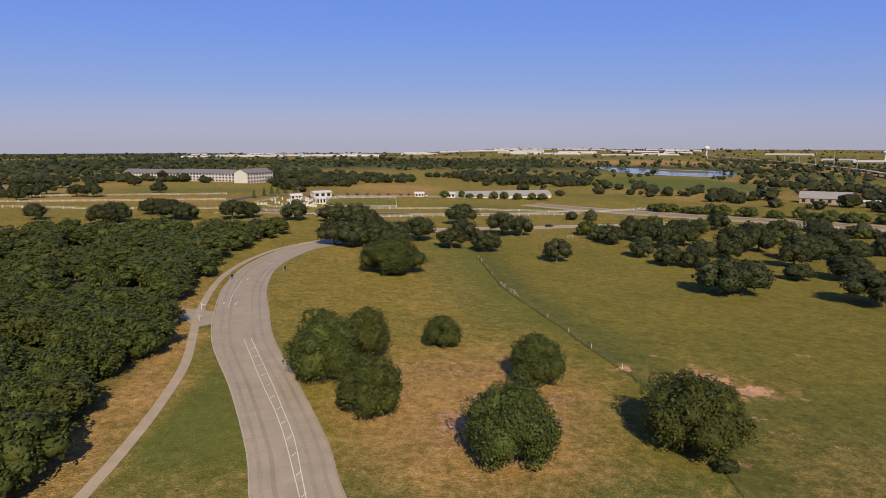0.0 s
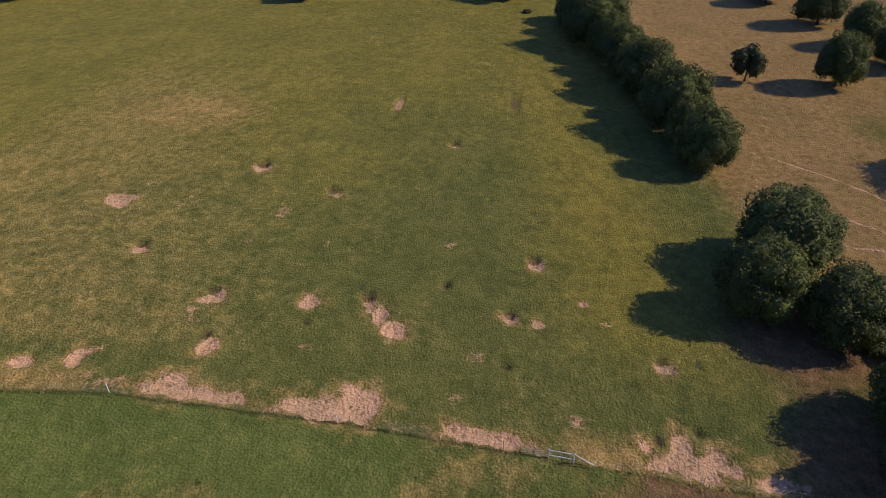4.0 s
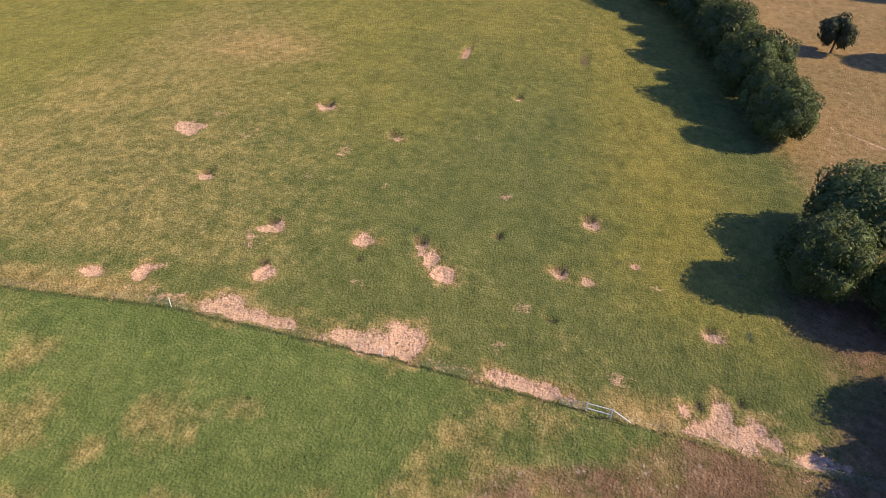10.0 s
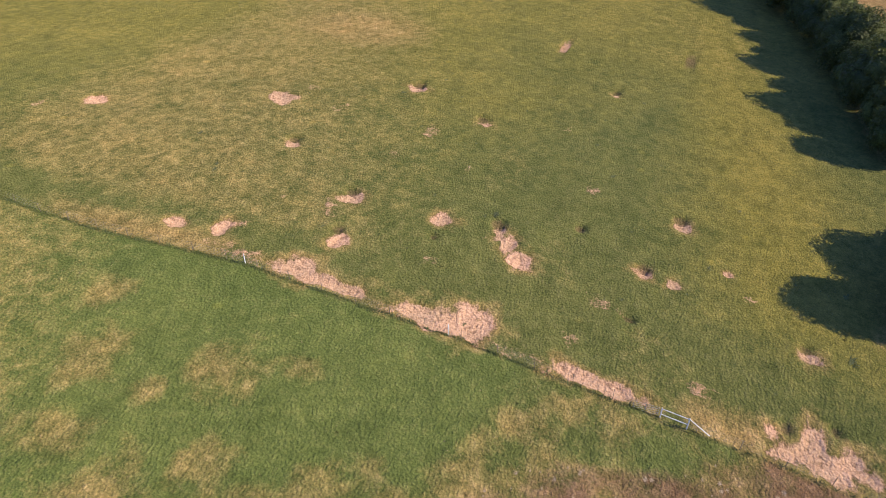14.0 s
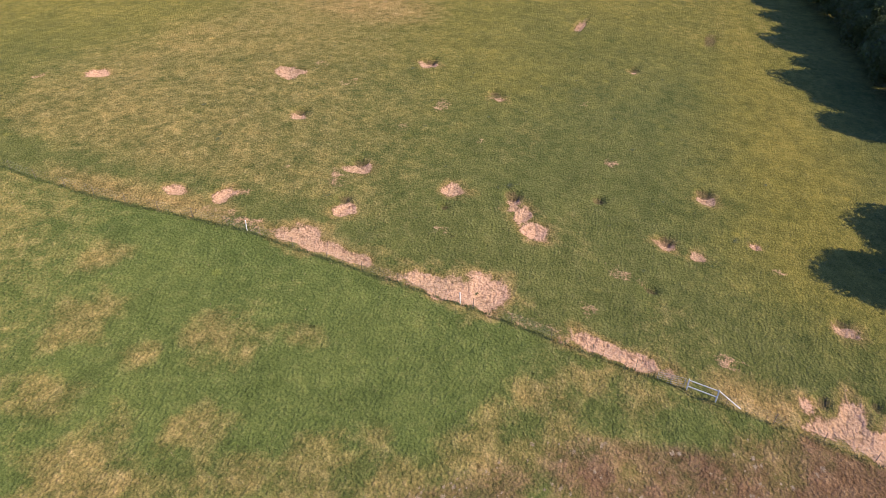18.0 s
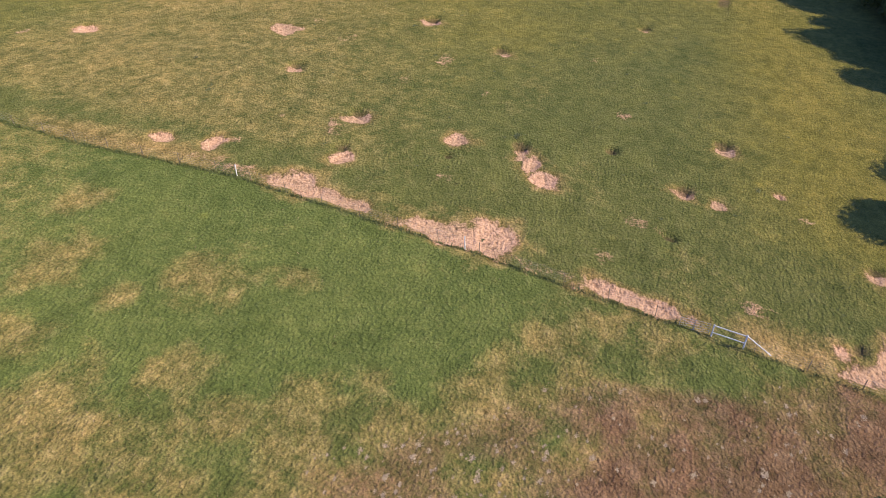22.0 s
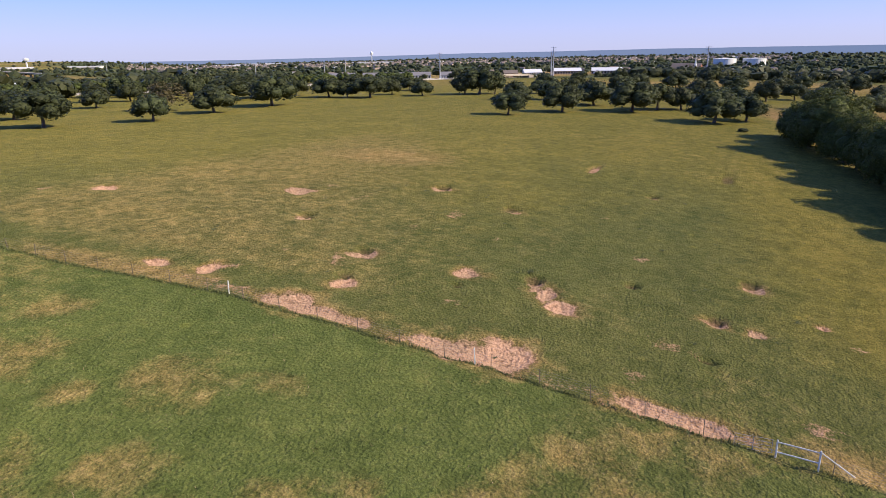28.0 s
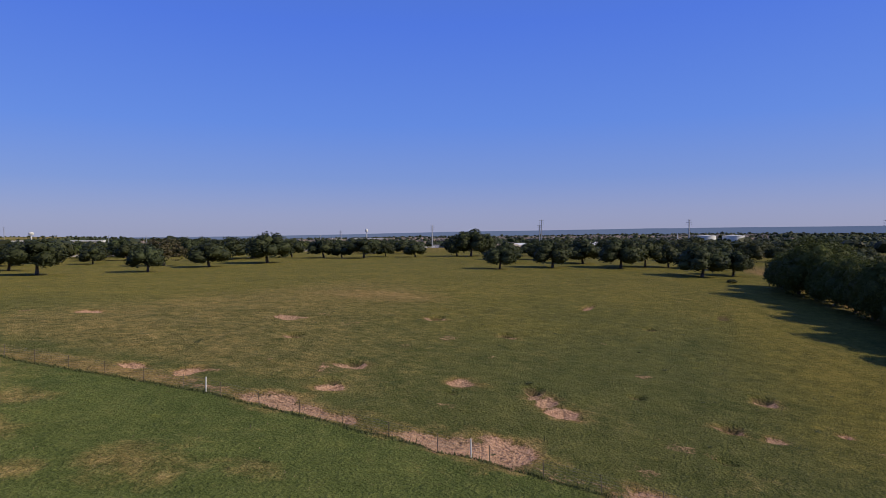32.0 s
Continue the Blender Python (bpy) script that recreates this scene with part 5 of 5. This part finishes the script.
# ---- buildings ----
def house(name, x, y, w, d, h, roof, turn, wall_mat, roof_mat, label, category, storeys=1, bays=0, group=""):
    """A building with walls, a gabled roof with overhanging eaves, and windows set into its long sides."""
    root = thing(name, at(x, y, -0.2), label, category, group, turn=turn)
    bm = bmesh.new()
    prof = [(-d / 2, 0), (d / 2, 0), (d / 2, h), (0, h + roof), (-d / 2, h)]
    ends = [[bm.verts.new((sx_ * w / 2, py, pz)) for py, pz in prof] for sx_ in (-1, 1)]
    bm.faces.new(ends[0][::-1]), bm.faces.new(ends[1])
    for i in range(5):
        bm.faces.new((ends[0][i], ends[0][(i + 1) % 5], ends[1][(i + 1) % 5], ends[1][i]))
    bmesh.ops.recalc_face_normals(bm, faces=bm.faces)
    part("wall", bm, wall_mat, root)
    o, th = 0.6, 0.25
    bm = bmesh.new()
    slope = roof / (d / 2)
    for s in (-1, 1):
        a = [(-w / 2 - o, 0, h + roof + th), (w / 2 + o, 0, h + roof + th), (w / 2 + o, s * (d / 2 + o), h + th - o * slope), (-w / 2 - o, s * (d / 2 + o), h + th - o * slope)]
        top = [bm.verts.new(p) for p in a]
        low = [bm.verts.new((p[0], p[1], p[2] - th + 0.02)) for p in a]
        bm.faces.new(top), bm.faces.new(low[::-1])
        for i in range(4):
            bm.faces.new((top[i], low[i], low[(i + 1) % 4], top[(i + 1) % 4]))
    bmesh.ops.recalc_face_normals(bm, faces=bm.faces)
    part("roof", bm, roof_mat, root)
    if bays:
        win = bpy.data.meshes.new("window")
        bw, bh = min(2.6, w / bays * 0.55), h / storeys * 0.56
        b = box((-bw / 2, -0.06, 0), (bw / 2, 0.06, bh), 0.02)
        b.to_mesh(win), b.free()
        win.materials.append(GLASS)
        for k in range(bays):
            for f in range(storeys):
                for s in (-1, 1):
                    ob = part("window", win, None, root)
                    ob.matrix_basis = pose(-w / 2 + w * (k + 0.5) / bays, s * (d / 2 + 0.02), h * (f + 0.28) / storeys)
    return root


for x, y, w, turn in ((-345, 792, 90, -24), (-262, 752, 88, -26)):
    house("apartment_house", x, y, w, 16, 9.5, 4, turn, WALL_W, ROOF_D, "long white three-storey apartment house with a grey roof", "house", 3, 18, "apartment houses")
house("apartment_house", -205, 712, 40, 18, 11, 4, 64, WALL_W, ROOF_D, "white gable-end wing of an apartment house", "house", 3, 9, "apartment houses")
house("barn", 44, 562, 94, 18, 2.6, 3.4, 13, WALL_W, ROOF_G, "long white-roofed stable behind a row of dark trees", "barn", 1, 0)
house("barn", 322, 556, 38, 20, 5, 5, -30, WALL_T, ROOF_G, "grey-roofed barn among trees", "barn", 1, 6)
house("shed", 348, 548, 26, 8, 3, 1.0, -16, WALL_T, ROOF_W, "low lean-to shed beside a barn", "shed", 1, 4)
for x, y, w, d, h, t, lab in ((-92, 492, 14, 7, 4, 35, "white show office with a grey roof"), (-82, 438, 6, 4.5, 4, 15, "small white judging stand"), (-106, 470, 8, 4, 3, 30, "white horse shelter inside the oval drive"), (4, 538, 9, 5, 3.2, 10, "white site cabin on a gravel lot"), (-20, 530, 7, 4, 3, 10, "white storage shed on a gravel lot")):
    house("shed", x, y, w, d, h, 1.0, t, WALL_W, ROOF_W, lab, "shed", 1, 3)
for x, y, w, d, t, wm, rm, lab in ((648, 432, 46, 14, -62, WALL_T, ROOF_D, "long low shop building with a grey roof"), (662, 392, 40, 14, -62, WALL_T, ROOF_D, "long low shop building with a grey roof"), (676, 352, 44, 14, -62, WALL_W, ROOF_D, "long low shop building with white gables"),
                                   (684, 312, 26, 16, -62, WALL_W, ROOF_D, "white-fronted shop building with a grey roof"), (688, 286, 24, 15, 20, WALL_W, ROOF_W, "white gabled hall beside the shops"), (740, 262, 20, 12, -60, BRICK, ROOF_B, "red brick building with a brown roof"),
                                   (772, 246, 26, 14, -60, WALL_W, ROOF_W, "white-roofed hall among trees"), (826, 218, 40, 16, -70, WALL_T, ROOF_W, "long school building with a pale roof"), (836, 172, 44, 16, -76, WALL_T, ROOF_W, "long school building with a pale roof")):
    house("shop_building", x * 1.36, y * 1.36, w * 1.1, d * 1.3, 5.5, 4.6, t, wm, rm, lab, "building", 1, 10)
church = house("church", 1130, 108, 44, 24, 8, 8, 80, BRICK, ROOF_B, "brick church with a brown roof and white steeple", "church", 1, 6)
part("steeple", tube([(-16, 12, 0), (-16, 12, 14), (-16, 12, 15), (-16, 12, 25)], [2.2, 2.0, 1.5, 0.1], 8), WHITE, church, "slender white steeple")
for x, y, r in ((1640, 78, 24), (1660, 18, 24)):
    root = thing("storage_tank", at(x, y, 6), "broad white water storage tank on a wooded rise", "tank", "storage tanks")
    part("shell", tube([(0, 0, -16), (0, 0, 9)], r, 28), WHITE, root)
    part("lid", tube([(0, 0, 9), (0, 0, 9.6), (0, 0, 11)], [r + 0.4, r + 0.4, 1], 28), WHITE, root)


def water_tower(x, y, h, r):
    root = thing("water_tower", at(x, y), "white water tower standing above distant roofs", "tower", "water towers")
    part("column", tube([(0, 0, -2), (0, 0, 6), (0, 0, h * 0.7)], [r * 0.55, r * 0.28, r * 0.26], 12), WHITE, root)
    part("bowl", tube([(0, 0, h * 0.66), (0, 0, h * 0.72), (0, 0, h * 0.85), (0, 0, h * 0.95), (0, 0, h)], [r * 0.3, r * 0.85, r, r * 0.75, r * 0.15], 16), WHITE, root)


water_tower(1010, 2560, 44, 11), water_tower(1560, 2350, 36, 10), water_tower(2950, 1773, 54, 8)


def steel_pole(x, y, h, label="tall grey steel transmission pole"):
    root = thing("steel_pole", at(x, y), label, "pole", "transmission poles")
    part("shaft", tube([(0, 0, -1), (0, 0, h * 0.5), (0, 0, h)], [0.75, 0.6, 0.4], 8), STEEL, root)
    for z in (0.80, 0.88, 0.96):
        part("arm", tube([(0, -2.6, h * z + 0.4), (0, 0, h * z), (0, 2.6, h * z + 0.4)], 0.14, 5), STEEL, root)


for x, y, h in ((640, 420, 27), (606, 288, 27), (604, 173, 29), (608, 176, 24), (600, 42, 27), (585, -98, 27), (800, 560, 27), (820, 700, 27), (880, 900, 27), (950, 1080, 27), (1000, 1250, 27), (500, -230, 27)):
    steel_pole(x * 1.08, y * 1.08, h)

# the overpass
bridge = thing("overpass", at(600, 216, -2.6), "low concrete overpass across a brown cutting", "bridge", turn=-32)
part("deck", box((-22, -5, 4.0), (22, 5, 4.9), 0.1), KERB, bridge)
for s in (-1, 1):
    part("parapet", box((-22, s * 5 - 0.2, 4.9), (22, s * 5 + 0.2, 5.7), 0.05), KERB, bridge)
    part("abutment", box((s * 25 - 3, -5.5, -2), (s * 25 + 3, 5.5, 4.6), 0.3), GRAVEL, bridge)
for k in (-11, 0, 11):
    part("pier", box((k - 0.5, -4.4, -2), (k + 0.5, 4.4, 4.0), 0.2), CONCRETE, bridge)

# the pond
bm = bmesh.new()
SHORE = [(302, 1185), (322, 1110), (354, 1040), (390, 1000), (418, 985), (452, 1030), (481, 1088), (512, 1170), (503, 1246), (452, 1300), (402, 1355), (356, 1430), (316, 1465), (300, 1400), (318, 1300)]
ring = [bm.verts.new((x, y, float(base_height(x, y)) + 0.4)) for x, y in SHORE]
bm.faces.new(ring)
water, wnodes, wlinks, wb = material("pond_water", 0.06)
wb.inputs["Base Color"].default_value = (0.03, 0.06, 0.09, 1)
wb.inputs["Specular IOR Level"].default_value = 0.5
bump(wnodes, wlinks, wb, noise_node(wnodes, wlinks, 0.5, 3), 0.15, 0.3)
tagged(part("pond", bm, water), "calm blue pond among far fields", "pond", kind="structure")

# the raised highway beyond the pond
VIADUCT = [(1010, 2600), (963, 2228), (930, 1960), (900, 1767), (860, 1530), (823, 1309), (777, 1171), (735, 1040)]
viaduct = tagged(ribbon("viaduct", VIADUCT, 12.0, KERB, 8.0, 1.6, fine=40.0), "long pale concrete highway viaduct on piers", "bridge", kind="structure")
for k in range(40):
    spot_ = along(VIADUCT, 20 + k * 40)
    if spot_:
        part("pier", box((spot_[0] - 1.2, spot_[1] - 1.2, float(base_height(spot_[0], spot_[1])) - 1), (spot_[0] + 1.2, spot_[1] + 1.2, float(base_height(spot_[0], spot_[1])) + 7.2), 0.1), CONCRETE, viaduct)
for x, y, h in ((877, 1713, 34), (959, 1793, 36), (889, 1589, 36), (871, 1483, 38), (796, 1279, 38)):
    steel_pole(x, y, h)

# warehouses on the skyline
ware = random.Random(3)
for k in range(62):
    az = radians(ware.uniform(-21, 24) if k < 54 else ware.uniform(24, 60))
    r = ware.uniform(2900, 4400) if k < 54 else ware.uniform(2300, 3600)
    w, d = ware.uniform(70, 200), ware.uniform(50, 100)
    root = thing("warehouse", at(r * math.sin(az), r * math.cos(az), -1), "flat-roofed white warehouse on the skyline", "warehouse", "warehouses", turn=-math.degrees(az) + ware.uniform(-12, 12))
    h = ware.uniform(6, 9)
    part("wall", box((-w / 2, -d / 2, 0), (w / 2, d / 2, h), 0.3), WALL_W, root)
    part("roof", box((-w / 2 - 0.5, -d / 2 - 0.5, h), (w / 2 + 0.5, d / 2 + 0.5, h + 1.2), 0.3), ROOF_W, root)
    part("dock_band", box((-w / 2 + 6, -d / 2 - 0.5, 1), (w / 2 - 6, -d / 2 + 0.2, 4.5), 0.1), ROOF_D, root)


def far_houses():
    """Far housing: small gabled houses, joined."""
    rng = np.random.default_rng(61)
    V, F = [], []
    prof = np.array([(-1, 0), (1, 0), (1.0, 0.55), (0, 1.0), (-1.0, 0.55)])
    for k in range(1300):
        az, r = radians(rng.uniform(40, 92)), rng.uniform(2000, 3700)
        if rng.random() < 0.12:
            az, r = radians(rng.uniform(40, 95)), rng.uniform(1100, 3600)
        x, y = r * math.sin(az), r * math.cos(az)
        if ((x - 430) / 300) ** 2 + ((y - 1150) / 200) ** 2 < 1:
            continue
        w, d, h, a = rng.uniform(5, 8), rng.uniform(4, 5.5), rng.uniform(4.5, 6.5), rng.random() * 3.14
        z = float(base_height(x, y)) + 1.5
        b = len(V)
        for s in (-1, 1):
            for py, pz in prof:
                lx, ly = s * w, py * d
                V.append((x + lx * math.cos(a) - ly * math.sin(a), y + lx * math.sin(a) + ly * math.cos(a), z + pz * h))
        F += [[b + i for i in (4, 3, 2, 1, 0)], [b + 5 + i for i in range(5)]] + [[b + i, b + (i + 1) % 5, b + 5 + (i + 1) % 5, b + 5 + i] for i in range(5)]
    me = mesh("housing", V, F, ROOF_B)
    me.materials.append(WALL_T), me.materials.append(WALL_W)
    index = np.zeros(len(F), np.int32)
    for k in range(len(F) // 7):
        wall = 1 + (k % 9 == 0)
        index[k * 7: k * 7 + 7] = [wall, wall, 0, wall, 0, 0, wall]
    me.polygons.foreach_set("material_index", index)
    tagged(new("housing", me), "far brown-roofed suburban houses among trees", "houses", kind="stuff")


far_houses()


# ---- vehicles ----
def car_template(colour, name, label):
    paint, n, l, b = material(name + "_paint", 0.3, 0.2)
    b.inputs["Base Color"].default_value = (*colour, 1)
    b.inputs["Coat Weight"].default_value = 0.5
    root = thing("parked_car", (0, 0, 0), label, "car", "cars")
    bm = bmesh.new()
    prof = [(-2.25, 0.35), (2.25, 0.35), (2.3, 0.75), (1.3, 0.95), (-2.2, 0.98)]
    for s in (-0.9, 0.9):
        bm.faces.new([bm.verts.new((px, s, pz)) for px, pz in (prof if s > 0 else prof)])
    v = list(bm.verts)
    for i in range(5):
        bm.faces.new((v[i], v[(i + 1) % 5], v[5 + (i + 1) % 5], v[5 + i]))
    bmesh.ops.recalc_face_normals(bm, faces=bm.faces)
    part("body", bm, paint, root)
    bm = bmesh.new()
    bm_box(bm, (-1.9, -0.78, 0.98), (0.9, 0.78, 1.5), 0.18)
    part("cabin", bm, GLASS, root, "dark glazed cabin")
    part("roof", box((-1.7, -0.7, 1.5), (0.6, 0.7, 1.56), 0.02), paint, root)
    for px in (-1.4, 1.4):
        for s in (-0.85, 0.85):
            wheel = part("wheel", tube([(px, s - 0.1, 0.34), (px, s + 0.1, 0.34)], 0.34, 10), ASPHALT, root)
            part("rim", tube([(px, s - 0.104, 0.34), (px, s + 0.104, 0.34)], 0.2, 8), STEEL, wheel, "grey wheel rim")
    return root


cars = [car_template((0.7, 0.7, 0.7), "white", "white car parked on a pale gravel lot"), car_template((0.03, 0.03, 0.035), "black", "dark car parked on a lot"), car_template((0.28, 0.03, 0.03), "red", "red car parked in a gravel yard")]
lot = random.Random(9)
cars[1].matrix_basis = pose(*at(58, 361, 0.1), 0, 0, 30)
tagged(cars[1], "dark sports utility vehicle on the park road")
cars[0].matrix_basis = pose(*at(-14, 541, 0.1), 0, 0, 80)
cars[2].matrix_basis = pose(*at(-98, 480, 0.1), 0, 0, 20)
for k in range(34):
    src = lot.choice(cars)
    if k < 8:
        x, y, a = -76 + k * 8 + lot.uniform(-1, 1), 516 + k * 3.3, 110
    else:
        j = k - 8
        x, y, a = 632 + j * 2.2 + lot.uniform(-1.5, 1.5), 430 - j * 5.6, 30
    tagged(copy_thing(src, pose(*at(x, y, 0.1), 0, 0, a)), "parked car in a row on a pale lot" if k < 8 else "parked car in front of the shops", "car", "cars")

# roadside furniture
for x, y, lab in ((-62.5, 190, "dark sign on two posts beside the path"), (-50.5, 205, "small dark sign post beside the road")):
    root = thing("road_sign", at(x, y), lab, "sign", turn=20)
    part("panel", box((-0.5, -0.04, 0.8), (0.5, 0.04, 1.7), 0.02), GLASS, root)
    for s in (-0.5, 0.5):
        part("post", tube([(s * 0.8, -0.09, -0.4), (s * 0.8, -0.09, 1.75)], 0.05, 6), STEEL, root)
for x, y in ((-56.2, 146.5), (-59.3, 156.5)):
    root = thing("gate_post", at(x, y), "white pipe gate post at the side road", "post", "gate posts")
    part("shaft", tube([(0, 0, -0.4), (0, 0, 1.5), (0, 0, 1.6)], [0.08, 0.08, 0.04], 8), WHITE, root)
    part("arm", tube([(0, 0, 1.1), (1.0, 0.25, 1.05)], 0.04, 6), WHITE, root)
